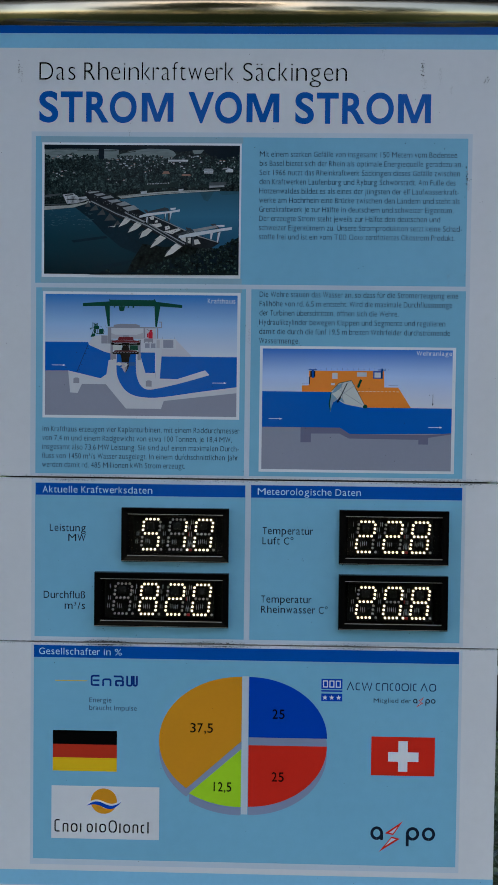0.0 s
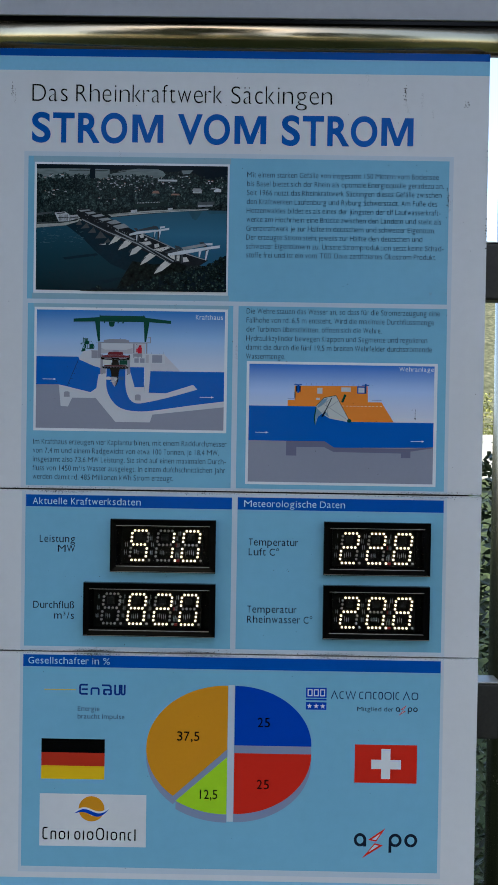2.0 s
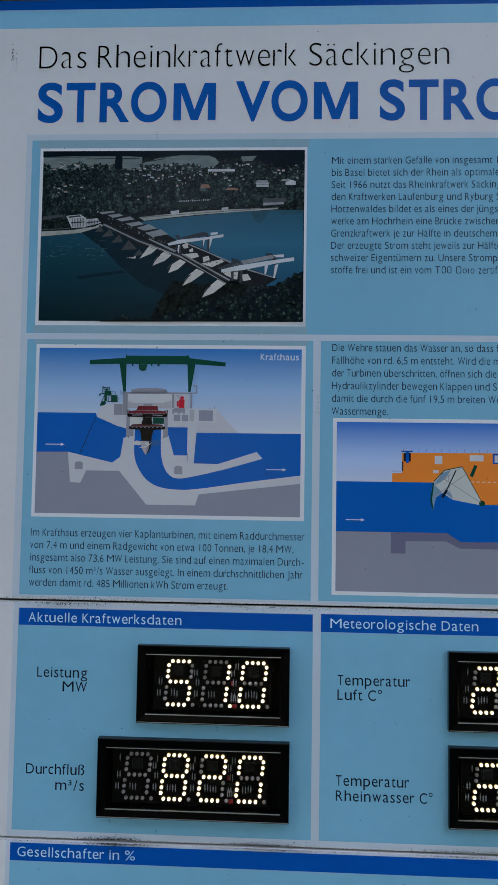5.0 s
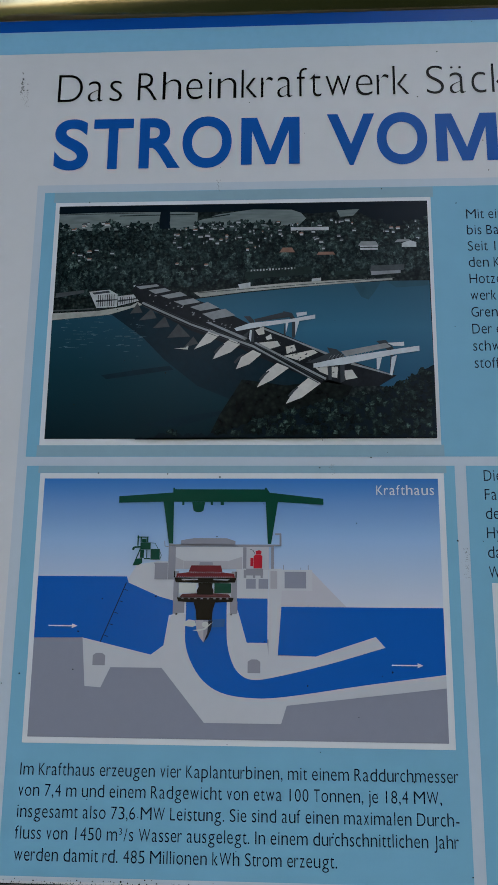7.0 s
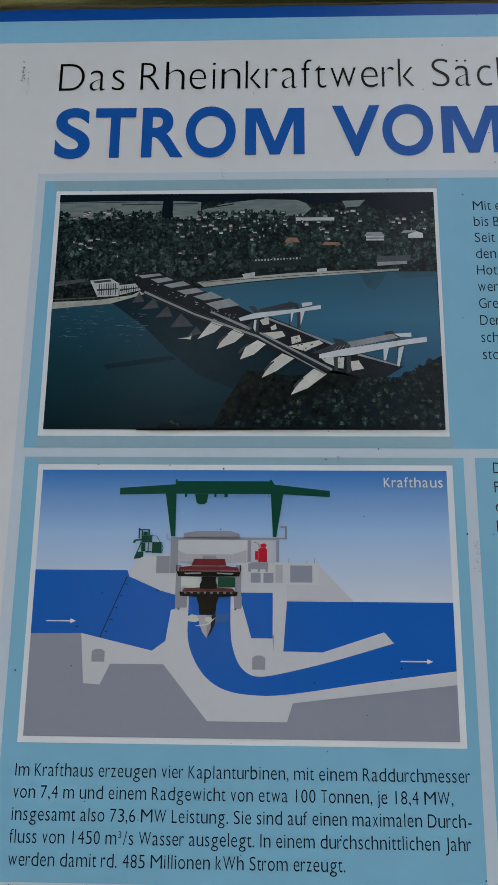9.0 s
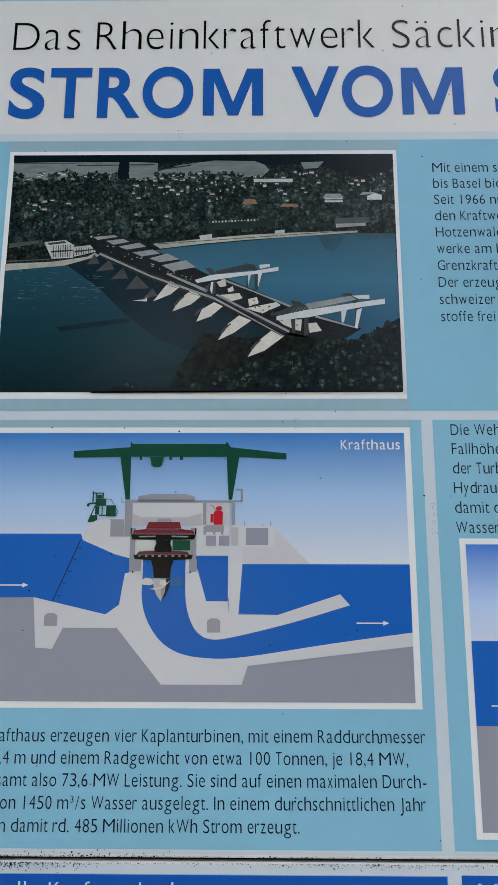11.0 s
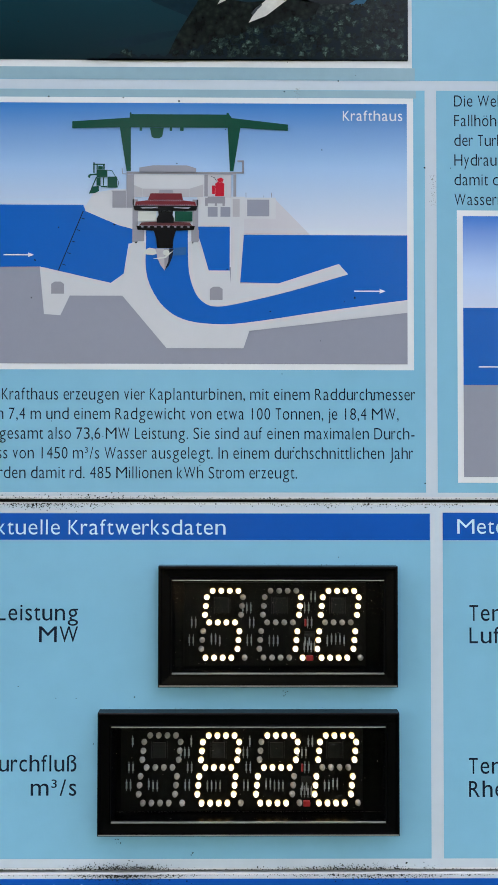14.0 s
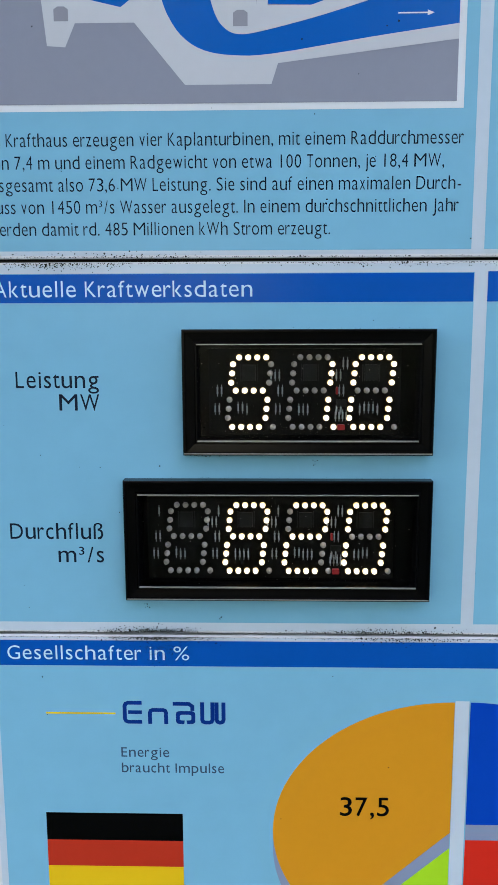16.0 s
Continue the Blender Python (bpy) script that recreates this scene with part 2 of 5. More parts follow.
P_CRANE = mottled("photo_crane", (0.46, 0.50, 0.54), GLOSS, 0.12, (60, 300))
P_LEG = mottled("photo_crane_leg", (0.035, 0.042, 0.05), GLOSS, 0.2, (60, 300))
P_HOUSE = mottled("photo_house", (0.38, 0.40, 0.42), GLOSS, 0.3, (90, 300))
P_TILE = mottled("photo_roof_tile", (0.22, 0.12, 0.09), GLOSS, 0.3, (90, 300))
GRASS = speckle("lawn", [(0.012, 0.018, 0.006), (0.03, 0.042, 0.014), (0.07, 0.08, 0.03)], 14, 0.9)
GRAVEL = mottled("gravel", (0.30, 0.25, 0.17), 0.9, 0.25, (0.6, 90), 0.6)
HEDGE = leafy("hedge_leaf", (0.007, 0.015, 0.005), (0.06, 0.085, 0.03))
TREE_LEAF = leafy("tree_leaf", (0.03, 0.055, 0.012), (0.10, 0.14, 0.03))
BARK = mottled("bark", (0.11, 0.085, 0.06), 0.9, 0.3, (8, 60), 0.6)
HILL = speckle("wooded_hill", [(0.03, 0.034, 0.018), (0.06, 0.062, 0.036), (0.115, 0.11, 0.07)], 0.45, 0.9)
PLASTER = mottled("pale_plaster", (0.34, 0.33, 0.30), 0.8, 0.08, (0.8, 30), 0.2)
SUNNY_LEAF = leafy("sunny_leaf", (0.05, 0.07, 0.008), (0.20, 0.20, 0.03))


# ---- building helpers ----
def place_of(ob):
    """Where a thing or part stands in the world; nothing here is turned."""
    spot = Vector((0, 0, 0))
    while ob:
        spot, ob = spot + ob.location, ob.parent
    return spot


def part(name, bm, material, parent=None, label="", smooth=False):
    """Links a bmesh, given in world metres, as one mesh object under a thing or a part."""
    if parent:
        bmesh.ops.translate(bm, verts=bm.verts, vec=-place_of(parent))
    for f in bm.faces:
        f.smooth = smooth
    mesh = bpy.data.meshes.new(name)
    bm.to_mesh(mesh)
    bm.free()
    mesh.materials.append(material)
    ob = new(name, mesh)
    ob.parent = parent
    return tagged(ob, label)


def thing(name, spot, label, category, group="", kind=""):
    ob = new(name)
    ob.location = spot
    ob.empty_display_size = 0.1
    return tagged(ob, label, category, group, kind)


def block(bm, x0, x1, y0, y1, z0, z1, bevel=0.0):
    made = bmesh.ops.create_cube(bm, size=1)["verts"]
    bmesh.ops.scale(bm, verts=made, vec=(x1 - x0, y1 - y0, z1 - z0))
    bmesh.ops.translate(bm, verts=made, vec=((x0 + x1) / 2, (y0 + y1) / 2, (z0 + z1) / 2))
    if bevel:
        edges = list({e for v in made for e in v.link_edges})
        bmesh.ops.bevel(bm, geom=edges, offset=bevel, segments=2, affect="EDGES", profile=0.6)
    return bm


def tube(bm, a, b, r0, r1=None, sides=24):
    a, b = Vector(a), Vector(b)
    made = bmesh.ops.create_cone(bm, cap_ends=True, segments=sides, radius1=r0, radius2=r0 if r1 is None else r1, depth=(b - a).length)["verts"]
    turn = (b - a).to_track_quat("Z", "Y").to_matrix().to_4x4()
    bmesh.ops.transform(bm, matrix=Matrix.Translation((a + b) / 2) @ turn, verts=made)
    return bm


LAYER = 0.0001


def outline(bm, points, layer):
    """A flat printed shape on the board's face; points in millimetres across and up."""
    f = bm.faces.new([bm.verts.new((x / 1000, -LAYER * layer, z / 1000)) for x, z in points])
    f.normal_update()
    if f.normal.y > 0:
        f.normal_flip()
    return f


def print_on(name, panel, material, layer, *shapes, label="", kind=""):
    """Prints each shape as a piece of its own; what is too small to pick apart (kind stuff) in one."""
    for some in [shapes] if kind else [[points] for points in shapes]:
        bm = bmesh.new()
        for points in some:
            outline(bm, points, layer)
        bmesh.ops.triangulate(bm, faces=bm.faces)
        tagged(part(name, bm, material, panel, label), kind=kind)


def rect(x0, x1, z0, z1):
    return [(x0, z0), (x1, z0), (x1, z1), (x0, z1)]


def strip(x0, z0, x1, z1, w):
    """A straight printed line of width w."""
    d = math.hypot(x1 - x0, z1 - z0)
    nx, nz = -(z1 - z0) / d * w / 2, (x1 - x0) / d * w / 2
    return [(x0 + nx, z0 + nz), (x1 + nx, z1 + nz), (x1 - nx, z1 - nz), (x0 - nx, z0 - nz)]


def arrow(x0, x1, z, w=1.0):
    w /= 2
    return [[(x0, z - w), (x1 - 5, z - w), (x1 - 5, z - 2), (x1, z), (x1 - 5, z + 2), (x1 - 5, z + w), (x0, z + w)]]


def oval(x, z, rx, rz, start=0, end=360, steps=40):
    angles = [radians(start + (end - start) * k / steps) for k in range(steps + (end - start < 360))]
    return [(x + rx * math.cos(a), z + rz * math.sin(a)) for a in angles]


def ring(x0, x1, z0, z1, w):
    """A hollow printed box, open by a hair at one corner."""
    return [[(x0, z0), (x1, z0), (x1, z1), (x0, z1), (x0, z0 + 0.02), (x0 + w, z0 + w), (x0 + w, z1 - w), (x1 - w, z1 - w), (x1 - w, z0 + w), (x0 + w, z0 + w - 0.02)]]


ADVANCE = dict(zip("abcdefghijklmnopqrstuvwxyzäöüßABCDEFGHIJKLMNOPQRSTUVWXYZÖÜ .,-/%³°", (
    51, 59, 46, 59, 52, 31, 59, 57, 24, 24, 50, 24, 86, 57, 59, 59, 59, 35, 42, 34, 57, 48, 72, 46, 48, 45, 51, 59, 57, 55,
    65, 57, 62, 70, 51, 49, 69, 71, 27, 36, 58, 47, 90, 75, 75, 56, 75, 60, 53, 52, 69, 62, 93, 59, 55, 57, 75, 69, 27, 22, 22, 40, 39, 82, 34, 38)))
GLYPHS = {}


def hoop(x0, x1, z0, z1, w, square=1.0):
    """A hollow printed ring with rounded corners; square below 1 makes it boxier."""
    def edge_of(inset):
        cx, cz, rx, rz = (x0 + x1) / 2, (z0 + z1) / 2, (x1 - x0) / 2 - inset, (z1 - z0) / 2 - inset
        turn = [radians(-89.5 + 359 * k / 28) for k in range(29)]
        return [(cx + rx * math.copysign(abs(math.cos(a)) ** square, math.cos(a)), cz + rz * math.copysign(abs(math.sin(a)) ** square, math.sin(a))) for a in turn]
    return [edge_of(0) + edge_of(w)[::-1]]


def glyph(sign, weight):
    """The flat outline of one letter of the built-in font, as corners and faces, with tall small letters as in the print."""
    if (sign, weight) not in GLYPHS:
        curve = bpy.data.curves.new("words", "FONT")
        curve.body, curve.size, curve.offset, curve.resolution_u = sign, 1.0, weight, 12 if abs(weight) > 0.015 else 4
        source = bpy.data.objects.new("words", curve)
        flat = source.to_mesh()
        corners = [(v.co.x, v.co.y) for v in flat.vertices]
        inked = sum(f.area for f in flat.polygons)
        GLYPHS[sign, weight] = (corners, [tuple(f.vertices) for f in flat.polygons], inked)
        source.to_mesh_clear()
        bpy.data.objects.remove(source)
        bpy.data.curves.remove(curve)
        if weight < 0 and not 0.45 < inked / glyph(sign, 0.0)[2] < 0.97:
            GLYPHS[sign, weight] = glyph(sign, 0.0) if weight > -0.006 else glyph(sign, weight / 2)
    return GLYPHS[sign, weight]


XH = max(p[1] for p in glyph("x", 0.0)[0])


def raised(sign, y):
    """Small letters stand taller against the capitals than the built-in font has them."""
    if not sign.islower() or y < 0:
        return y
    return y * 1.13 if y < XH else XH * 1.13 + (y - XH) * (0.735 - XH * 1.13) / (0.72 - XH)


def lettering(name, words, panel, material, x0, x1, base, cap, layer=12, weight=0.0, label="", bold=0.0):
    """One line of printed words from x0 to x1, with its baseline and capital height, in millimetres, spaced like the print."""
    steps = [ADVANCE.get(sign, 54) / 100 for sign in words]
    em = (x1 - x0) / (sum(steps) - 0.12)
    pen, bm = -0.06, bmesh.new()
    for sign, step in zip(words, steps):
        corners, faces, _ = glyph(sign, weight) if sign != " " else ([], [], 0)
        if corners:
            low, high = min(p[0] for p in corners), max(p[0] for p in corners)
            ink = step - 0.12 if step > 0.4 and sign != "1" else min(high - low, step - 0.05)
            for k, (dx, dz) in enumerate(((0, 0), (1, 0), (-1, 0), (0.8, 0.5), (-0.8, 0.5), (0.8, -0.5), (-0.8, -0.5), (0.4, 0.6), (-0.4, -0.6)) if bold else ((0, 0),)):
                made = []
                for x, y in corners:
                    across = pen + (step - ink) / 2 + (x - low) / (high - low) * ink
                    made.append(bm.verts.new(((x0 + across * em + dx * bold) / 1000, -LAYER * (layer + 0.1 * k), (base + raised(sign, y) / 0.682 * cap + dz * bold) / 1000)))
                for f in faces:
                    face = bm.faces.new([made[q] for q in f])
                    face.normal_update()
                    if face.normal.y > 0:
                        face.normal_flip()
        pen += step
    return part(name, bm, material, panel, label)


def dabs(name, panel, material, layer, spots, label=""):
    """Uneven specks: rows of (x, z, size) in millimetres."""
    bm = bmesh.new()
    for x, z, size in spots:
        n, a0 = random.randint(5, 7), random.random() * 6
        outline(bm, [(x + size * random.uniform(0.5, 1.1) * math.cos(a0 + k * 6.283 / n), z + size * random.uniform(0.4, 1.1) * math.sin(a0 + k * 6.283 / n)) for k in range(n)], layer)
    bmesh.ops.triangulate(bm, faces=bm.faces)
    return tagged(part(name, bm, material, panel, label), kind="stuff")


# ---- ground, hedge and distance ----
def rolling(x0, x1, y0, y1, nx, ny, height):
    bm = bmesh.new()
    grid = [[bm.verts.new((x0 + (x1 - x0) * i / nx, y0 + (y1 - y0) * j / ny, height(x0 + (x1 - x0) * i / nx, y0 + (y1 - y0) * j / ny))) for i in range(nx + 1)] for j in range(ny + 1)]
    for j in range(ny):
        for i in range(nx):
            bm.faces.new((grid[j][i], grid[j][i + 1], grid[j + 1][i + 1], grid[j + 1][i]))
    return bm


ground = part("ground", rolling(-2500, 2500, -2500, 2500, 10, 10, lambda x, y: 0.0), GRASS)
tagged(ground, "short rough grass round the board", "ground", kind="structure")
path = part("pavement", block(bmesh.new(), -60, 60, -9.5, -7.2, -0.1, 0.012), GRAVEL)
tagged(path, "pale sandy gravel path in sunlight", "path", kind="structure")
hill = part("backdrop", rolling(-700, 900, 320, 800, 90, 40, lambda x, y: -1 + 112 * math.sin(min(1.0, (y - 320) / 330) * 1.57) * (0.8 + 0.2 * math.sin(x / 130)) + 5 * noise.noise((x / 22, y / 22, 0)) + 3 * noise.noise((x / 8, y / 8, 3))), HILL, smooth=True)
tagged(hill, "hazy wooded hillside across the valley", "hillside", kind="structure")


def leaf(bm, spot, size, rng):
    """A pointed leaf, folded a little along its middle."""
    turn = Euler((rng.uniform(-1.2, 1.2), rng.uniform(-1.2, 1.2), rng.uniform(0, 6.28))).to_matrix()
    v = [bm.verts.new(Vector(spot) + turn @ Vector(p) * size) for p in ((0, -0.5, 0), (0.2, 0, 0.06), (0, 0.5, 0), (-0.2, 0, 0.06))]
    bm.faces.new((v[0], v[1], v[2]))
    bm.faces.new((v[0], v[2], v[3]))


def leaves(name, count, spot_of, size, material, parent, seed):
    rng = random.Random(seed)
    bm = bmesh.new()
    for _ in range(count):
        leaf(bm, spot_of(rng), size * rng.uniform(0.6, 1.3), rng)
    return tagged(part(name, bm, material, parent), kind="stuff")


hedge = thing("hedge", (0.6, 0.95, 0), "dense dark green leafy hedge behind the board", "hedge")
leaves("foliage", 26000, lambda r: (r.uniform(-1.2, 2.2), r.gauss(0.95, 0.16), min(r.uniform(0.02, 1.5), 1.37 + 0.1 * r.random()) + 0.05 * math.sin(r.random() * 9)), 0.043, HEDGE, hedge, 3)
rng = random.Random(5)
bm = bmesh.new()
for k in range(26):
    x = -1.1 + k * 0.128
    tube(bm, (x, 0.95, 0), (x + rng.uniform(-0.15, 0.15), 0.95 + rng.uniform(-0.1, 0.1), 1.2), 0.012, 0.004, 6)
part("stem", bm, BARK, hedge)


def tree(x, y, tall, spread, count, seed):
    """A broad tree: tapered trunk, limbs and a crown of many leaves in clumps."""
    r = random.Random(seed)
    top = thing("tree", (x, y, 0), "broad leafy green tree, unseen, added to shade the board and its reflections", "tree", "trees along the path")
    bm = bmesh.new()
    tube(bm, (x, y, 0), (x, y, tall * 0.6), 0.2, 0.1, 10)
    clumps = []
    for k in range(30 + count // 400):
        a, h = r.uniform(0, 6.28), r.uniform(0.3 if tall < 12 else 0.5, 1.0)
        reach = spread * r.uniform(0.1, 1.0) * (1.15 - 0.6 * abs(h - 0.55))
        end = (x + reach * math.cos(a), y + reach * math.sin(a), tall * h)
        tube(bm, (x, y, tall * min(0.55, h * 0.7)), end, 0.06, 0.02, 6)
        clumps.append((end, spread * r.uniform(0.22, 0.42)))
    part("trunk", bm, BARK, top)

    def spot(q):
        (cx, cy, cz), rad = q.choice(clumps)
        return (q.gauss(cx, rad * 0.5), q.gauss(cy, rad * 0.5), q.gauss(cz, rad * 0.42))

    leaves("crown", count, spot, 0.36, TREE_LEAF, top, seed + 1)
    return top


# Unseen trees added to keep the sun off the board and darken its reflections.
for k, (x, y, tall, spread, count) in enumerate(((-3.0, -8.3, 17.0, 4.3, 36000), (-2.3, -7.4, 8.0, 2.5, 9000), (-6.6, -8.2, 9.5, 3.2, 8000), (5.3, -8.8, 9.5, 2.2, 8000), (10.0, -9.4, 9.5, 3.8, 5000), (2.6, -12.5, 3.4, 2.2, 3000), (0.2, -13.0, 9.5, 2.0, 6000), (14.5, -11.0, 9.0, 3.8, 4000), (-13.2, -11.0, 9.5, 3.8, 4000))):
    tree(x, y, tall, spread, count, 20 + k * 7)

garden_wall = part("garden_wall", block(bmesh.new(), 5.0, 14.0, 26.0, 26.3, 0.0, 1.5, 0.02), PLASTER)
tagged(garden_wall, "low pale plastered garden wall in the sun", "wall", kind="structure")
for k in range(6):
    x, r = 5.6 + 1.5 * k, random.Random(300 + k)
    bush = thing("bush", (x, 29.0, 0), "yellow-green sunlit bush behind the garden wall", "bush", "bushes behind the wall")
    bm = bmesh.new()
    clumps = []
    for q in range(14):
        end = (x + r.uniform(-0.9, 0.9), 29.0 + r.uniform(-0.5, 0.5), r.uniform(0.9, 2.7))
        tube(bm, (x, 29.0, 0), end, 0.03, 0.008, 5)
        clumps.append(end)
    part("stem", bm, BARK, bush)
    leaves("foliage", 2600, lambda q: [q.gauss(c, 0.26) for c in q.choice(clumps)], 0.13, SUNNY_LEAF, bush, 400 + k)

# ---- the information board ----
board = thing("information_board", (0, 0.05, 0), "tall white and blue information board on polished steel posts", "information board")
panels = {}
DISPLAYS = ((-235, -34, 1254, 1355), (-285, -33, 1131, 1233), (172, 375, 1254.5, 1356), (172.5, 375.5, 1132, 1234.5))
HOLES = [(x0 + 12.3, x1 - 12.3, z0 + 12.3, z1 - 12.3) for x0, x1, z0, z1 in DISPLAYS]


def cells(x0, x1, z0, z1):
    """The rectangles of a sheet that are left round the openings, in millimetres."""
    holes = [h for h in HOLES if h[1] > x0 and h[0] < x1 and h[3] > z0 and h[2] < z1]
    cuts = sorted({z0, z1, *[z for h in holes for z in h[2:]]})
    for low, high in zip(cuts, cuts[1:]):
        row = sorted(h for h in holes if h[2] <= low and h[3] >= high)
        edges = [x0] + [x for h in row for x in h[:2]] + [x1]
        for left, right in zip(edges[::2], edges[1::2]):
            yield left, right, low, high


def pierced_print(name, panel, material, layer, area, label=""):
    bm = bmesh.new()
    for piece in cells(*area):
        outline(bm, rect(*piece), layer)
    return part(name, bm, material, panel, label)


for name, z0, z1 in (("upper_panel", 1.4105, 2.248), ("middle_panel", 1.0985, 1.4078), ("lower_panel", 0.62, 1.0958)):
    bm = bmesh.new()
    if name == "middle_panel":
        xs = sorted({-486, 472.5, *[x for h in HOLES for x in h[:2]]})
        zs = sorted({1098.5, 1407.8, *[z for h in HOLES for z in h[2:]]})
        grid = [[bm.verts.new((x / 1000, 0.0, z / 1000)) for z in zs] for x in xs]
        for i in range(len(xs) - 1):
            for j in range(len(zs) - 1):
                if not any(h[0] <= xs[i] and xs[i + 1] <= h[1] and h[2] <= zs[j] and zs[j + 1] <= h[3] for h in HOLES):
                    bm.faces.new((grid[i][j], grid[i + 1][j], grid[i + 1][j + 1], grid[i][j + 1]))
        bmesh.ops.delete(bm, geom=[v for v in bm.verts if not v.link_faces], context='VERTS')
        grown = bmesh.ops.extrude_face_region(bm, geom=bm.faces[:], use_keep_orig=True)
        bmesh.ops.translate(bm, vec=(0, 0.008, 0), verts=[v for v in grown["geom"] if isinstance(v, bmesh.types.BMVert)])
        bmesh.ops.recalc_face_normals(bm, faces=bm.faces[:])
    else:
        block(bm, -0.486, 0.4725, 0.0, 0.008, z0, z1, 0.0012)
    panels[name] = part(name, bm, WHITE, board, "white printed sheet with blue fields")
upper, middle, lower = panels["upper_panel"], panels["middle_panel"], panels["lower_panel"]
part("backing_sheet", block(bmesh.new(), -0.45, 0.45, 0.0085, 0.02, 0.63, 2.24), BOARD, board, "black sheet behind the joints")
for x in (-0.577, 0.577):
    part("post", tube(bmesh.new(), (x, 0.115, 0), (x, 0.115, 2.72), 0.05, sides=40), STEEL, board, "polished round steel post", True)
for z in (1.8415, 0.988):
    bm = block(bmesh.new(), -0.52, 0.52 if z < 1.5 else 0.56, 0.021, 0.066, z - 0.054, z + 0.054, 0.004)
    part("crossbar", bm, DARK_STEEL, board, "dark steel channel across the back")
    # Flange in paler steel than the channel: its lit top is in the colour.
    bm = block(bmesh.new(), -0.522, 0.522 if z < 1.5 else 0.562, 0.0205, 0.067, z + 0.0545, z + 0.058, 0.001)
    part("crossbar_lit_flange", bm, LIT_STEEL, board, "flange on the channel, in paler steel for its lit top")
part("rail", tube(bmesh.new(), (-0.62, 0.012, 2.2745), (0.62, 0.012, 2.2745), 0.0262, sides=64), RAIL_STEEL, board, "polished steel tube over the panels", True)
part("head_panel", block(bmesh.new(), -0.6, 0.6, -0.004, 0.006, 2.3085, 2.75, 0.0015), GREY_PANEL, board, "plain grey sheet above the tube")
# Black strip paints in the shaded gap between the tube and the grey sheet.
part("head_gap", block(bmesh.new(), -0.6, 0.6, -0.001, 0.012, 2.2995, 2.3082, 0.001), BLACK, board, "black strip standing in for the dark gap above the tube")
head = [ob for ob in board.children if ob.name == "head_panel"][0]
bm = bmesh.new()
for k in range(9):
    outline(bm, rect(313 + k * 11, 321 + k * 11 + k % 3, 2355 - k % 2, 2358.5), 20)
bmesh.ops.triangulate(bm, faces=bm.faces)
part("writing", bm, INK, head, "small dark line of writing")

# upper panel: coloured areas
print_on("top_band", upper, NAVY, 1, rect(-486, 472.4, 2233.5, 2247.5), label="dark blue band")
print_on("sky_band", upper, BAND, 1, rect(-486, 472.4, 2206.5, 2233.5), label="light blue band")
print_on("field_border", upper, PALE, 1, rect(-410, 407, 1413, 2053), label="pale blue border")
print_on("blue_field", upper, FIELD, 2, rect(-402, 399, 1773, 2044.5))
print_on("blue_field", upper, FIELD, 2, rect(-400, -7.5, 1416.5, 1764.5))
print_on("blue_field", upper, FIELD, 2, rect(2.5, 400, 1416.5, 1764.5))
for words, x0, x1 in (("Das", -396, -329), ("Rheinkraftwerk", -312.5, -35), ("Säckingen", -18, 174)):
    lettering("heading_word", words, upper, BLACK, x0, x1, 2147.5, 33.5, 3, -0.017, "thin black heading")
for sign, x0, x1 in (("S", -396, -360.5), ("T", -356, -315), ("R", -308.5, -266.5), ("O", -264.5, -214.5), ("M", -205, -146), ("V", -118.5, -71), ("O", -69, -19), ("M", -10.5, 50),
                     ("S", 79.5, 114), ("T", 119, 159.5), ("R", 166, 208), ("O", 210.5, 261), ("M", 268.5, 329.5)):
    if sign == "M":
        # its middle reaches the foot of the line, which the built-in letter's does not
        half = [(0, 0), (0, 53), (0.27, 53), (0.5, 15), (0.5, 0), (0.415, 0), (0.185, 38), (0.185, 0)]
        print_on("heading_letter", upper, TITLE_BLUE, 3, [(x0 + (x1 - x0) * u, 2072 + v) for u, v in half[:4] + [(1 - u, v) for u, v in half[2::-1] + half[:4:-1]] + half[5:]], label="bold blue letter")
    else:
        lettering("heading_letter", sign, upper, TITLE_BLUE, x0, x1, 2072, 53, 3, 0.026, "bold blue letter")
print_on("grey_strip", upper, STRIP, 2.5, rect(-392, -16, 1773.3, 1784), rect(-389, -15, 1757.5, 1764.2), rect(-392, -16, 2033, 2044.2), label="greyer strip along a picture")
print_on("picture_border", upper, SNOW, 3, rect(-390, -18.5, 1784, 2033), label="white picture border")
print_on("picture_border", upper, SNOW, 3, rect(-387, -17.5, 1521.5, 1757.5), label="white picture border")
print_on("picture_border", upper, SNOW, 3, rect(20, 384, 1425, 1660), label="white picture border")

PARAGRAPH_A = (("Mit einem starken Gefälle von insgesamt 150 Metern vom Bodensee", 379), ("bis Basel bietet sich der Rhein als optimale Energiequelle geradezu an.", 389),
               ("Seit 1966 nutzt das Rheinkraftwerk Säckingen dieses Gefälle zwischen", 385), ("den Kraftwerken Laufenburg und Ryburg Schwörstadt. Am Fuße des", 377),
               ("Hotzenwaldes bildet es als eines der jüngsten der elf Laufwasserkraft-", 384), ("werke am Hochrhein eine Brücke zwischen den Ländern und steht als", 385),
               ("Grenzkraftwerk je zur Hälfte in deutschem und schweizer Eigentum.", 374), ("Der erzeugte Strom steht jeweils zur Hälfte den deutschen und", 350),
               ("schweizer Eigentümern zu. Unsere Stromproduktion setzt keine Schad-", 391))
for k, (words, end) in enumerate(PARAGRAPH_A):
    lettering("text_line", words, upper, INK, 15, end, 2009 - 16.9 * k, 10, 4, -0.007)
lettering("text_line", "stoffe frei und ist ein vom", upper, INK, 15.5, 150, 1857, 10, 4, -0.007)
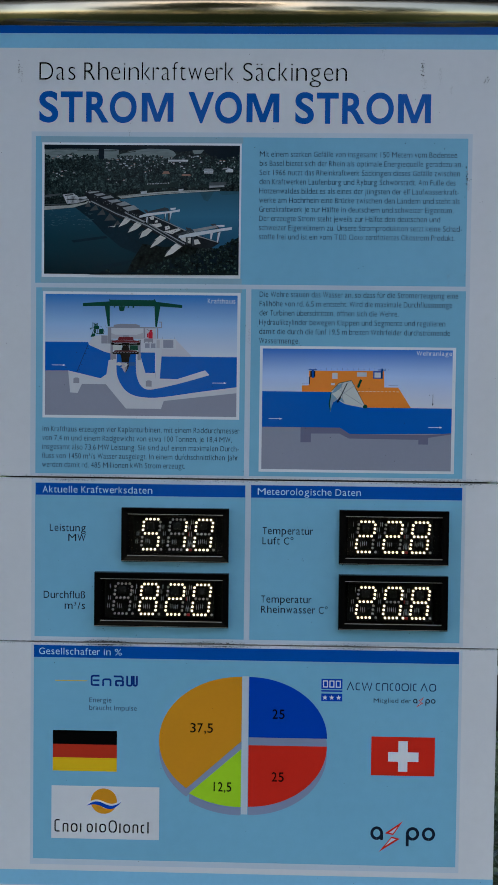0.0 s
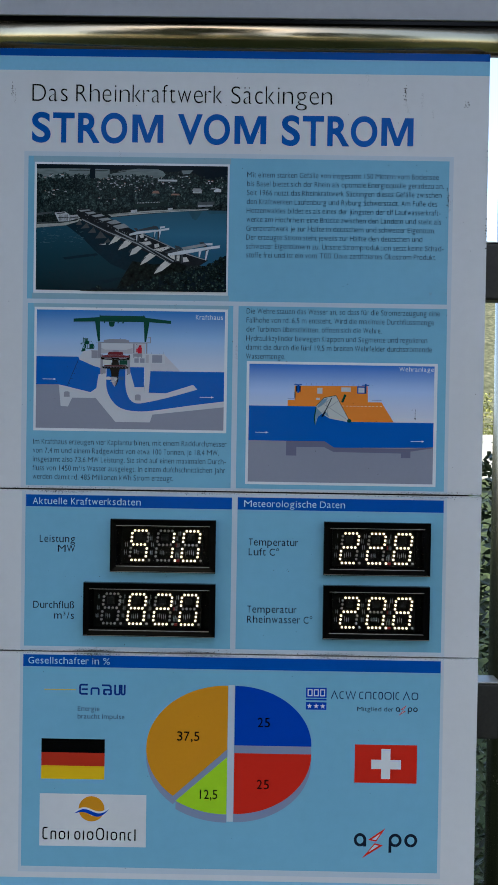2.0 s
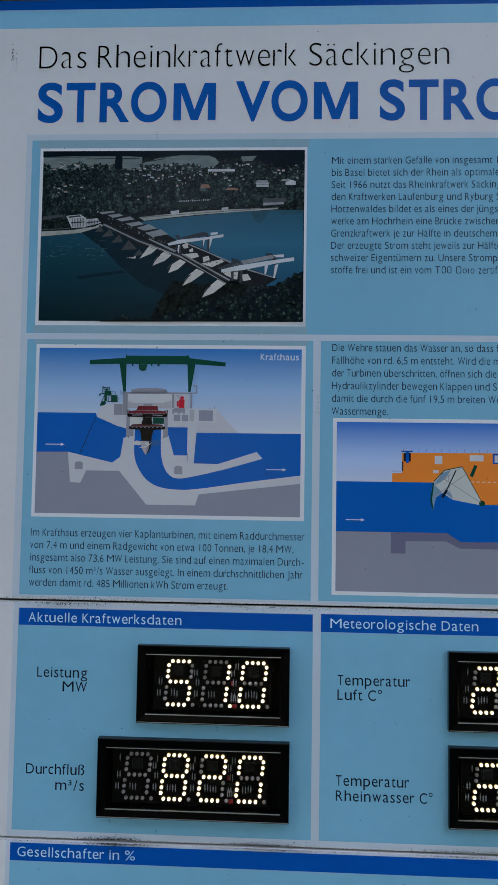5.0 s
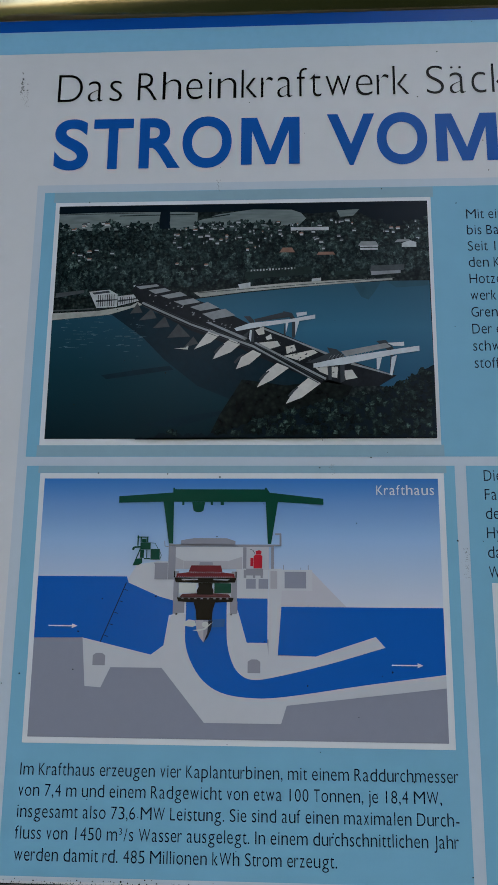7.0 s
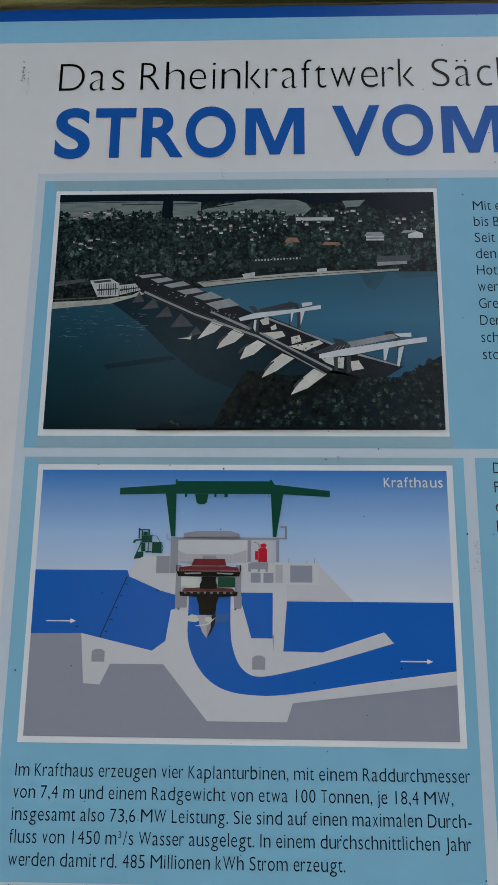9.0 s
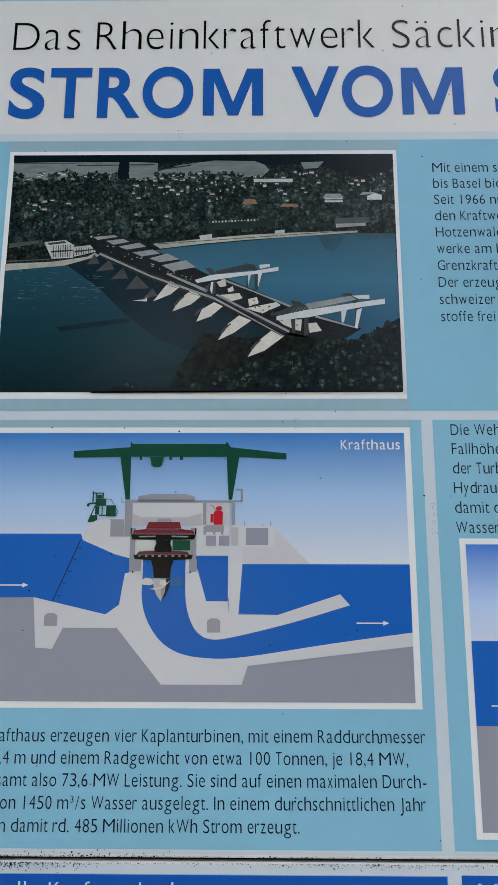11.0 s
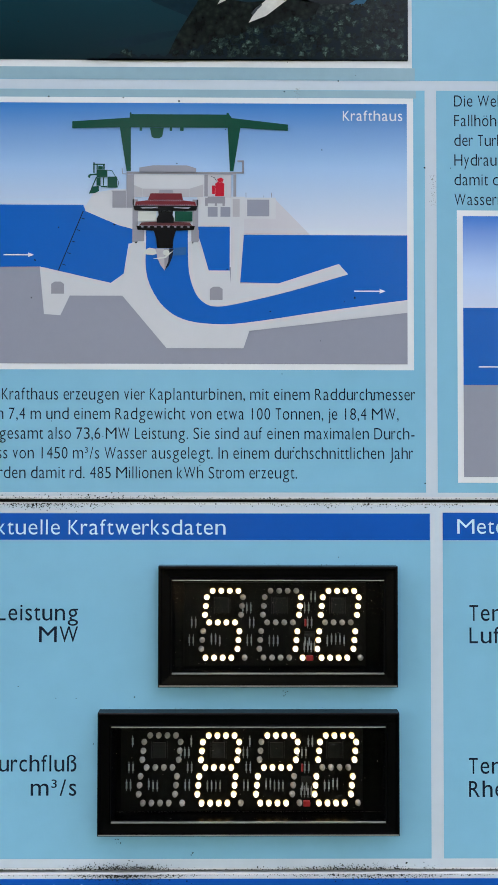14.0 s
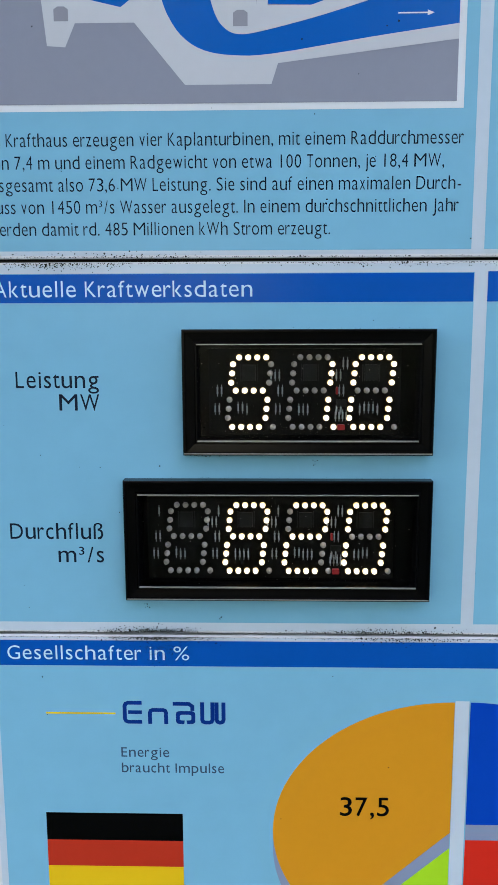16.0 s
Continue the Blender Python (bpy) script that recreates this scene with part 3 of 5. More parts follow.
print_on("text_bar", upper, INK, 4, rect(158, 159, 1857.2, 1867), rect(155, 162, 1866, 1867), *hoop(164, 169.5, 1857.2, 1867, 0.9, 0.6), *hoop(171, 177, 1857.2, 1867, 0.9, 0.7), *hoop(183, 190, 1857.2, 1867, 0.9, 0.5), *hoop(192, 197.5, 1857.2, 1864, 0.9), rect(199.2, 200.1, 1857.2, 1864), *hoop(202.4, 207.5, 1857.2, 1864, 0.9), label="small dark shapes in a line of text")
lettering("text_line", "zertifiziertes Ökostrom Produkt.", upper, INK, 213, 377, 1857, 10, 4, -0.007)
PARAGRAPH_B = (("Die Wehre stauen das Wasser an, so dass für die Stromerzeugung eine", 386), ("Fallhöhe von rd. 6,5 m entsteht. Wird die maximale Durchflussmenge", 375),
               ("der Turbinen überschritten, öffnen sich die Wehre.", 276), ("Hydraulikzylinder bewegen Klappen und Segmente und regulieren", 363),
               ("damit die durch die fünf 19,5 m breiten Wehrfelder durchströmende", 372), ("Wassermenge.", 93))
for k, (words, end) in enumerate(PARAGRAPH_B):
    lettering("text_line", words, upper, INK, 18, end, 1750.5 - 17.2 * k, 10, 4, -0.007)
PARAGRAPH_C = (("Im Krafthaus erzeugen vier Kaplanturbinen, mit einem Raddurchmesser", -17), ("von 7,4 m und einem Radgewicht von etwa 100 Tonnen, je 18,4 MW,", -31),
               ("insgesamt also 73,6 MW Leistung. Sie sind auf einen maximalen Durch-", -17), ("fluss von 1450 m³/s Wasser ausgelegt. In einem durchschnittlichen Jahr", -19),
               ("werden damit rd. 485 Millionen kWh Strom erzeugt.", -118))
for k, (words, end) in enumerate(PARAGRAPH_C):
    lettering("text_line", words, upper, INK, -387, end, 1495.5 - 16.8 * k, 10, 4, -0.007)

def bank(x):
    """The far bank's height across the picture."""
    return 1924 + 8 * max(0.0, min(1.0, (x + 330) / 60)) + 18 * max(0.0, (x + 270) / 250)


# the printed aerial photograph of the weir
print_on("photo_forest", upper, P_WOOD, 4, rect(-385.5, -22, 1790, 2029), label="printed photograph of a river weir and wooded town")
print_on("photo_far_forest", upper, P_SHADE, 5, [(-386, 2029), (-22, 2029), (-22, 2002), (-62, 2004), (-94, 2020), (-132, 2017), (-197, 2021), (-264, 2020), (-386, 2021)])
print_on("photo_meadow", upper, P_FIELD, 5.05, [(-385.5, 2020.5), (-342, 2021.5), (-264, 2021), (-247, 2020), (-247, 2002), (-385.5, 2002)], [(-246.5, 2011), (-225, 2018), (-192, 2022.5), (-154, 2021.5), (-145, 2018), (-140, 2012), (-150, 2002), (-246.5, 2002)], [(-110, 2020), (-88, 2021), (-94, 2014), (-107, 2013)])
print_on("photo_hedgerow", upper, P_DIM, 5.08, strip(-325, 2017.6, -250, 2018.4, 1.0), strip(-244, 2013, -215, 2017.5, 1.2), strip(-385, 2019.8, -300, 2020.5, 0.6))
print_on("photo_tall_tree", upper, P_SHADE, 7, [(-284.5, 2003), (-285, 2012), (-284, 2020), (-283.5, 2025), (-280.5, 2027.5), (-277, 2027), (-275, 2023.5), (-274, 2016), (-274.5, 2009), (-273.5, 2003)])
print_on("photo_water", upper, P_LEFT, 5, [(-385, 1790), (-386, 1908), (-331, 1913), (-298, 1924), (-277, 1923), (-181, 1890), (-108, 1840), (-120, 1790)])
print_on("photo_water", upper, P_RIGHT, 6, [(-250, 1928), (-202, 1934), (-159, 1938), (-117, 1942), (-58, 1945), (-23, 1945), (-22, 1834), (-73, 1840), (-139, 1868), (-207, 1896), (-256, 1923)])
print_on("photo_reflection", upper, P_DIP, 6.5, [(-96, 1943), (-69, 1944), (-75, 1934), (-81, 1926), (-88, 1929)], [(-64, 1945), (-24, 1945), (-24, 1940), (-54, 1938)])
print_on("photo_shadow", upper, P_UNDER, 5.5, [(-300, 1921), (-250, 1900), (-190, 1880), (-127, 1843), (-140, 1822), (-172, 1812), (-205, 1820), (-224, 1838), (-246, 1856), (-270, 1874), (-292, 1893)])
print_on("photo_shadow", upper, P_UNDER, 6, [(-329, 1914), (-298, 1923), (-252, 1891), (-237, 1869), (-201, 1841), (-212, 1828), (-243, 1841), (-275, 1867), (-296, 1889)], [(-335, 1852), (-302, 1857), (-270, 1861), (-266, 1857), (-301, 1852), (-330, 1848)], [(-297, 1803), (-258, 1811), (-211, 1818), (-222, 1812), (-263, 1801)])
print_on("photo_shore", upper, P_SHORE, 7, [(-249, 1935), (-202, 1940), (-159, 1944), (-117, 1946), (-58, 1948), (-58, 1946), (-117, 1942), (-159, 1939), (-202, 1935), (-242, 1930)], [(-386, 1915), (-342, 1917), (-310, 1922), (-303, 1926), (-298, 1923), (-331, 1913), (-386, 1908)])
print_on("photo_building", upper, P_HOUSE, 8, [(-351, 1937), (-331, 1939), (-323, 1934), (-323, 1921), (-343, 1920)], [(-323, 1932), (-305, 1934), (-302, 1927), (-322, 1922)], [(-206, 1943), (-194, 1945), (-194, 1940), (-204, 1938)], [(-135, 1948), (-126, 1949), (-126, 1946), (-135, 1945)], [(-308, 1943), (-299, 1945), (-297, 1937), (-304, 1933)])
print_on("photo_window", upper, P_LEG, 9, [(-344, 1928), (-324, 1929), (-323, 1928), (-344, 1926)], [(-322, 1928), (-303, 1930), (-303, 1929), (-322, 1926)], [(-348, 1936), (-332, 1938), (-330, 1936), (-346, 1934)])
print_on("photo_pillar", upper, P_DECK, 9.3, *[strip(-341.5 + 2.2 * k, 1921.5 + 0.05 * k, -341.7 + 2.2 * k, 1933.5 + 0.1 * k, 0.7) for k in range(8)], *[strip(-320 + 2.2 * k, 1923.4 + 0.4 * k, -320 + 2.2 * k, 1931 + 0.1 * k, 0.6) for k in range(8)], kind="stuff")
print_on("photo_far_pier", upper, P_PIER_FAR, 8,  [(-310, 1914), (-303, 1925), (-298, 1915)], [(-301, 1907), (-289, 1919), (-284, 1909)], [(-287, 1899), (-276, 1911), (-271, 1900)], [(-273, 1889), (-263, 1903), (-251, 1890)], [(-257, 1879), (-248, 1890), (-243, 1883)])
print_on("photo_apron", upper, P_DECK, 7, [(-207, 1896), (-181, 1900), (-154, 1888), (-118, 1871), (-57, 1850), (-73, 1840), (-98, 1840), (-124, 1844), (-196, 1882)])
print_on("photo_deck", upper, P_DECK, 9, [(-310, 1937), (-305, 1944), (-284, 1946), (-271, 1938), (-223, 1918), (-196, 1903), (-191, 1886), (-123, 1848), (-126, 1843), (-170, 1862), (-202, 1877), (-250, 1896), (-298, 1922)])
print_on("photo_roof", upper, P_ROOF, 10, [(-293, 1938), (-277, 1940), (-271, 1937), (-286, 1934)], [(-281, 1932), (-262, 1936), (-255, 1932), (-273, 1929)], [(-268, 1926), (-249, 1929), (-242, 1925), (-259, 1922)], [(-252, 1920), (-235, 1925), (-224, 1919), (-242, 1916)], [(-240, 1913), (-218, 1918), (-208, 1911), (-230, 1907)], [(-305, 1942), (-285, 1944), (-282, 1942), (-301, 1939)])
print_on("photo_walkway", upper, P_ROOF, 11, [(-298, 1926), (-250, 1903), (-191, 1881), (-129, 1844), (-130, 1843), (-192, 1879), (-250, 1901), (-299, 1924)], [(-234, 1905), (-196, 1888), (-199, 1886), (-236, 1904)], [(-188, 1884), (-122, 1848), (-123, 1846), (-190, 1883)])
print_on("photo_railing", upper, P_ROOF, 8, [(-184, 1900), (-154, 1887), (-119, 1872), (-120, 1870), (-155, 1886), (-185, 1898)], [(-98, 1863), (-60, 1851), (-61, 1850), (-99, 1861)])
print_on("photo_pier", upper, P_PIER, 10, [(-247, 1877), (-237, 1891), (-232, 1897), (-222, 1892), (-231, 1884)], [(-229, 1867), (-223, 1879), (-212, 1888), (-203, 1882), (-212, 1874)], [(-207, 1857), (-202, 1869), (-191, 1876), (-183, 1872), (-194, 1862)], [(-187, 1839), (-178, 1855), (-168, 1863), (-157, 1858), (-173, 1846)], [(-160, 1823), (-152, 1837), (-139, 1848), (-127, 1843), (-145, 1829)])
print_on("photo_block", upper, P_PIER, 8.5, [(-189, 1896), (-181, 1899), (-180, 1892), (-186, 1891)], [(-179, 1889), (-174, 1892), (-173, 1887), (-178, 1886)], [(-188, 1883), (-168, 1885), (-165, 1880), (-175, 1877)], [(-160, 1879), (-152, 1881), (-150, 1875), (-159, 1872)], [(-162, 1870), (-134, 1876), (-130, 1873), (-147, 1865)], [(-134, 1860), (-119, 1861), (-119, 1850), (-128, 1854)], [(-117, 1859), (-111, 1859), (-112, 1848), (-118, 1849)], [(-106, 1855), (-98, 1856), (-93, 1848), (-104, 1846)], [(-226, 1899), (-215, 1902), (-210, 1896), (-220, 1893)])
print_on("photo_crane_leg", upper, P_LEG, 11, [(-200, 1910), (-194, 1910), (-190, 1905), (-190, 1884), (-193, 1884), (-193, 1902)], [(-163, 1915), (-154, 1913), (-151, 1907), (-151, 1888), (-154, 1888), (-154, 1906)], [(-121, 1878), (-112, 1876), (-105, 1870), (-105, 1845), (-109, 1843), (-109, 1867), (-119, 1873)], [(-75, 1884), (-66, 1885), (-59, 1877), (-59, 1853), (-63, 1851), (-62, 1873), (-71, 1880)], [(-121, 1859), (-117, 1860), (-117, 1846), (-120, 1846)], [(-195, 1895), (-198, 1884), (-200, 1891)], [(-161, 1903), (-162, 1891), (-160, 1891)])
print_on("photo_crane_strut", upper, P_CRANE, 11.5, [(-61, 1868), (-56, 1870), (-61, 1850), (-63, 1851)], [(-75, 1867), (-70, 1868), (-73, 1856), (-75, 1856)], [(-151, 1905), (-147, 1905), (-151, 1890)], [(-160, 1904), (-157, 1905), (-160, 1892)], [(-194, 1896), (-192, 1896), (-193, 1884), (-195, 1888)])
print_on("photo_crane", upper, P_CRANE, 12, [(-209, 1898), (-194, 1903), (-154, 1907), (-132, 1911), (-132, 1907), (-152, 1904), (-191, 1898), (-207, 1895)], [(-134, 1862), (-108, 1868), (-56, 1876), (-35, 1879), (-35, 1874), (-56, 1871), (-105, 1861), (-134, 1858)], [(-150, 1913), (-140, 1914), (-140, 1911), (-149, 1909)], [(-65, 1882), (-49, 1883), (-49, 1879), (-59, 1879)])
print_on("photo_crane_top", upper, P_LEG, 12.5, [(-190, 1907), (-161, 1914), (-154, 1909), (-189, 1904)], [(-141, 1863), (-118, 1873), (-110, 1874), (-108, 1869), (-129, 1863)])
print_on("photo_crane_roof", upper, P_ROOF, 12.5, [(-108, 1874), (-66, 1882), (-61, 1878), (-104, 1869)])
print_on("photo_parapet", upper, P_LEG, 11.2, *[strip(-296 + dx, 1923.5 + dz, -250 + dx, 1902 + dz, 0.5) for dx, dz in ((-1, -2.2), (1, 2.2))], *[strip(-250 + dx, 1902 + dz, -192 + dx, 1880 + dz, 0.5) for dx, dz in ((-1, -2.2), (1, 2.2))], *[strip(-190 + dx, 1881 + dz, -127 + dx, 1845 + dz, 0.6) for dx, dz in ((-1.5, -2.4), (1.5, 0.6))], kind="stuff")
print_on("photo_roof_clutter", upper, P_ROOF, 10.5, *[[(x, z), (x + w, z + 0.4), (x + w * 0.8, z + 1.2), (x + 0.1, z + 0.9)] for x, z, w in [(-290 + 78 * u + rng.uniform(-4, 4), 1930 - 33 * u + rng.uniform(-3, 3), rng.uniform(0.6, 2.4)) for u in [rng.random() for _ in range(26)]]], kind="stuff")
print_on("photo_dark_clutter", upper, P_LEG, 10.8, *[[(x, z), (x + w, z + 0.4), (x + w * 0.8, z + 1.4), (x + 0.1, z + 0.9)] for x, z, w in [(-186 + 70 * u + rng.uniform(-7, 9), 1890 - 38 * u + rng.uniform(-3, 5), rng.uniform(0.8, 2.6)) for u in [rng.random() for _ in range(40)]]], kind="stuff")
print_on("photo_tide_mark", upper, P_LEG, 10.4, *[[(x, z), (x + 4, z + 5), (x + 9, z + 8.5), (x + 9.8, z + 7.6), (x + 5.5, z + 3.4), (x + 3.2, z + 0.2), (x + 1.6, z - 1.5)] for x, z in ((-228, 1874), (-209, 1864), (-185, 1847), (-158, 1831))], kind="stuff")
print_on("photo_quay", upper, P_SLATE, 7.2, *[strip(x, bank(x) - 5.5 + (6.5 if x > -250 else 0), x + 18, bank(x + 18) - 5.5 + (6.5 if x > -250 else 0), 0.7) for x in range(-245, -60, 19)], strip(-385, 1917.5, -345, 1919.5, 1.2))
print_on("photo_park", upper, P_DIM, 6.1, [(-200, 1948), (-160, 1951), (-135, 1953), (-135, 1961), (-165, 1960), (-199, 1956)], [(-112, 1951), (-82, 1953), (-82, 1956), (-112, 1955)])
print_on("photo_awning", upper, P_SLATE, 6.3, [(-79, 1954), (-47, 1956), (-46, 1962), (-78, 1961)], [(-384, 1931), (-356, 1936), (-356, 1939), (-384, 1936)])
print_on("photo_boat", upper, P_PIER, 8, [(-266, 1878), (-255, 1879), (-252, 1883), (-253, 1877)])
print_on("photo_bank", upper, P_NEAR, 7, [(-201, 1847), (-160, 1841), (-119, 1846), (-98, 1840), (-120, 1790), (-232, 1790), (-222, 1812)])
rng = random.Random(11)


def edge(x):
    """The top of the near thicket."""
    s = max(0.0, (x + 205) / 183)
    return 1790 + (10 + 45 * s ** 0.8 + (16 * max(0.0, (x + 60) / 38)) if x > -205 else 4 * max(0.0, math.sin(x / 9)) + 5 * max(0.0, (x + 300) / 95))


def grove(name, material, lit, layer, step, low, high, tall=1.0, chance=0.85, share=0.5):
    """Lumpy tree crowns of a printed wood between two lines, in four sheets, so that they overlap like trees."""
    for sheet in range(4):
        shapes, tops = [], []
        for i in range(int(363 / step) + 1):
            for j in range(int(130 / (step * tall * 0.8)) + 1):
                x = -385 + step * (i + 0.5 * (sheet % 2)) + rng.uniform(-0.15, 0.15) * step
                z = 1790 + (step * tall * 0.8) * (j + 0.5 * (sheet // 2)) + (130 if low(-300) > 1850 else 0) + rng.uniform(-0.12, 0.12) * step
                w, h = step * rng.uniform(0.22, 0.36), step * tall * rng.uniform(0.24, 0.34)
                if rng.random() > chance or z - h * 0.6 < low(x) or z + h * 0.7 > high(x):
                    continue
                lean, p = rng.uniform(0, 6.28), rng.choice((3, 4, 5))
                rim = [(0.92 + 0.16 * math.sin(p * a + lean) + rng.uniform(-0.28, 0.28), a) for a in (k * 0.31416 for k in range(20))]
                shapes.append([(min(-22.2, max(-385.3, x + w * q * math.cos(a))), max(1790.8, z + h * q * math.sin(a) * (0.8 if math.sin(a) < 0 else 1.1))) for q, a in rim])
                rim = [(q * rng.uniform(0.6, 1.2), a) for q, a in rim]
                tops.append([(min(-22.2, max(-385.3, x - 0.16 * w + 0.62 * w * q * math.cos(a))), max(1790.8, z + 0.3 * h + 0.58 * h * q * math.sin(a))) for q, a in rim])
        print_on(name, upper, material, layer + 0.12 * sheet, *shapes, kind="stuff")
        print_on(name, upper, lit, layer + 0.12 * sheet + 0.05, *[p for p in tops if rng.random() < share], kind="stuff")


grove("photo_crown", P_CROWN, P_CAP, 5.1, 12.0, lambda x: bank(x) + 5, lambda x: 2011 + 4 * math.sin(x * 0.09) * math.sin(x * 0.031), 0.95, 0.9, 0.6)
grove("photo_crown", P_CROWN, P_CAP, 5.65, 14.5, lambda x: bank(x) + 8, lambda x: bank(x) + 46, 1.5, 0.8, 0.8)
near = [(-300, 1790.8)] + [(-300 + 278 * k / 99, edge(-300 + 278 * k / 99) + rng.uniform(-1.5, 2.5)) for k in range(100)]
print_on("photo_thicket", upper, P_SHADE, 14, near + [(-22, 1790.8)])
grove("photo_leafage", P_LEAVES, P_TIP, 14.1, 13.0, lambda x: 1790, lambda x: edge(x) + 3, 1.0, 0.9, 0.55)
rng.seed(29)
walls, tiles, slates = [], [], []
for cx, cz, wide, high, n in ((-346, 2006, 18, 2.5, 26), (-362, 1976, 12, 4, 16), (-330, 1980, 8, 4, 6), (-268, 1989, 9, 4, 16), (-240, 1990, 12, 3.5, 24), (-223, 2001, 11, 3.5, 22), (-245, 2004, 10, 3, 12), (-190, 1990, 14, 5, 34), (-150, 1996, 16, 5, 30), (-128, 2006, 12, 3, 14), (-90, 2002, 20, 4, 10), (-50, 1999, 14, 5, 14), (-120, 1984, 14, 4, 10), (-36, 1990, 9, 3, 8), (-290, 1960, 45, 4, 8)):
    for _ in range(n // 2):
        x, z = rng.gauss(cx, wide), min(2009, rng.gauss(cz, high))
        w, h = rng.uniform(0.9, 1.6) if rng.random() < 0.45 else rng.uniform(2.2, 5.0), rng.uniform(0.7, 1.9)
        if -384 < x < -27 and z > bank(x) + 20:
            walls.append([(x, z), (x + w, z + rng.uniform(-0.2, 0.2)), (x + w * rng.uniform(0.8, 1), z + h), (x + w * 0.4, z + h * rng.uniform(1, 1.4)), (x, z + h)])
            (tiles if rng.random() < 0.2 else slates).append([(x - 0.5, z + h), (x + w + 0.6, z + h), (x + w - 0.4, z + h + 1.3), (x + 0.4, z + h + 1.3)])
walls += [rect(-155, -118, 1999, 2002.5), rect(-88, -71, 1977.5, 1979.5), rect(-88, -71, 1980.5, 1982), [(-48, 1980), (-34, 1980), (-34, 1985), (-40, 1987), (-48, 1984)]]
walls += [strip(x, 1957 + (x + 200) * 0.05, x + 1.5, 1957 + (x + 200) * 0.05, rng.uniform(0.5, 2.5)) for x in range(-194, -150, 3)]
tiles += [[(-166, 1976), (-151, 1976), (-154, 1981), (-163, 1981)], [(-130, 1973), (-112, 1973), (-114, 1976), (-128, 1976)]]
print_on("photo_house_roof", upper, P_ROOF, 6.4, [(-90, 1982), (-70, 1982), (-73, 1986.5), (-87, 1986.5)], [(-78, 1951), (-50, 1953), (-50, 1956), (-78, 1955)], [(-55, 1985), (-42, 1986), (-40, 1988), (-52, 1988)], kind="stuff")
print_on("photo_house", upper, P_HOUSE, 6.2, *walls, kind="stuff")
print_on("photo_house_roof", upper, P_TILE, 6.4, *tiles, kind="stuff")
print_on("photo_house_roof", upper, P_SLATE, 6.5, *slates, kind="stuff")
print_on("photo_foam", upper, P_FOAM, 7, *[strip(x, z, x + rng.uniform(1, 7), z + rng.uniform(-0.3, 0.6), rng.uniform(0.15, 0.4)) for x, z in [(rng.uniform(-378, -300), rng.gauss(1892, 9)) for _ in range(70)]], kind="stuff")
print_on("photo_lattice", upper, P_ROOF, 13, *[strip(-121 + 3.4 * k, 1865 + 0.55 * k, -117 + 3.4 * k, 1870 + 0.55 * k, 0.3) for k in range(13)], kind="stuff")

def flowing(points, steps=4):
    """The same line, rounded through its points."""
    out = []
    for k in range(len(points) - 1):
        p = [Vector(points[max(0, min(len(points) - 1, k + d))]) for d in (-1, 0, 1, 2)]
        for q in range(steps):
            t = q / steps
            out.append(tuple(0.5 * (2 * p[1] + (p[2] - p[0]) * t + (2 * p[0] - 5 * p[1] + 4 * p[2] - p[3]) * t * t + (3 * p[1] - p[0] - 3 * p[2] + p[3]) * t ** 3)))
    return out + [points[-1]]


TUBE_FLOOR = flowing([(-248, 1630), (-248, 1608), (-243, 1591), (-232, 1575), (-216, 1565), (-193, 1561), (-162, 1562), (-89, 1573), (-23, 1582)])
TUBE_ROOF = flowing([(-212, 1631), (-211, 1606), (-206, 1589), (-199, 1580), (-189, 1576), (-171, 1578), (-125, 1589), (-74, 1604)])
# the printed section through the power house
print_on("section_sky", upper, SKY_A, 4, rect(-382.5, -23, 1600, 1752.5), label="printed section through a power house")
print_on("section_rock", upper, ROCK, 5, rect(-382.5, -23, 1526.5, 1610))
print_on("section_water", upper, WATER, 6, [(-382.5, 1663.5), (-302, 1663.5), (-300, 1658), (-257, 1644), (-257, 1631), (-263, 1630), (-267, 1604), (-278, 1596), (-339, 1610), (-382.5, 1609.5)],
         [(-248, 1645), (-212, 1645)] + TUBE_ROOF + [(-82, 1613), (-134, 1596), (-167, 1597), (-164, 1638), (-23, 1638)] + TUBE_FLOOR[::-1],
         [(-206, 1645), (-176, 1645), (-176, 1607), (-194, 1607), (-201, 1631)])
print_on("section_slope", upper, SLOPE, 6, [(-163, 1670), (-138, 1670), (-107, 1638.3), (-164, 1638.3)])
print_on("section_concrete", upper, CONCRETE, 7, [(-339, 1610), (-278, 1596), (-267, 1604), (-263, 1626), (-259, 1632), (-252, 1633)] + TUBE_FLOOR + [(-23, 1571), (-159, 1555), (-164, 1540), (-230, 1540), (-268, 1585), (-313, 1585), (-321, 1568), (-335, 1569)],
         [(-208, 1633), (-201, 1631), (-194, 1607), (-176, 1607), (-175, 1596), (-134, 1596), (-82, 1613)] + TUBE_ROOF[::-1],
         [(-175, 1671), (-163, 1671), (-164, 1636), (-167, 1596), (-175, 1595)], [(-301, 1661), (-293, 1674), (-275, 1677), (-258, 1677), (-257, 1642), (-272, 1646), (-300, 1658)], rect(-204, -175.2, 1645, 1671), rect(-260, -175.2, 1671.2, 1690.1))
print_on("section_passage", upper, HALL_GREY, 8, [(-329, 1595), (-326, 1597), (-321, 1597), (-318, 1595), (-318, 1586.5), (-329, 1586.5)], [(-193, 1591), (-190, 1593), (-185, 1593), (-182, 1591), (-182, 1581.5), (-193, 1581.5)])
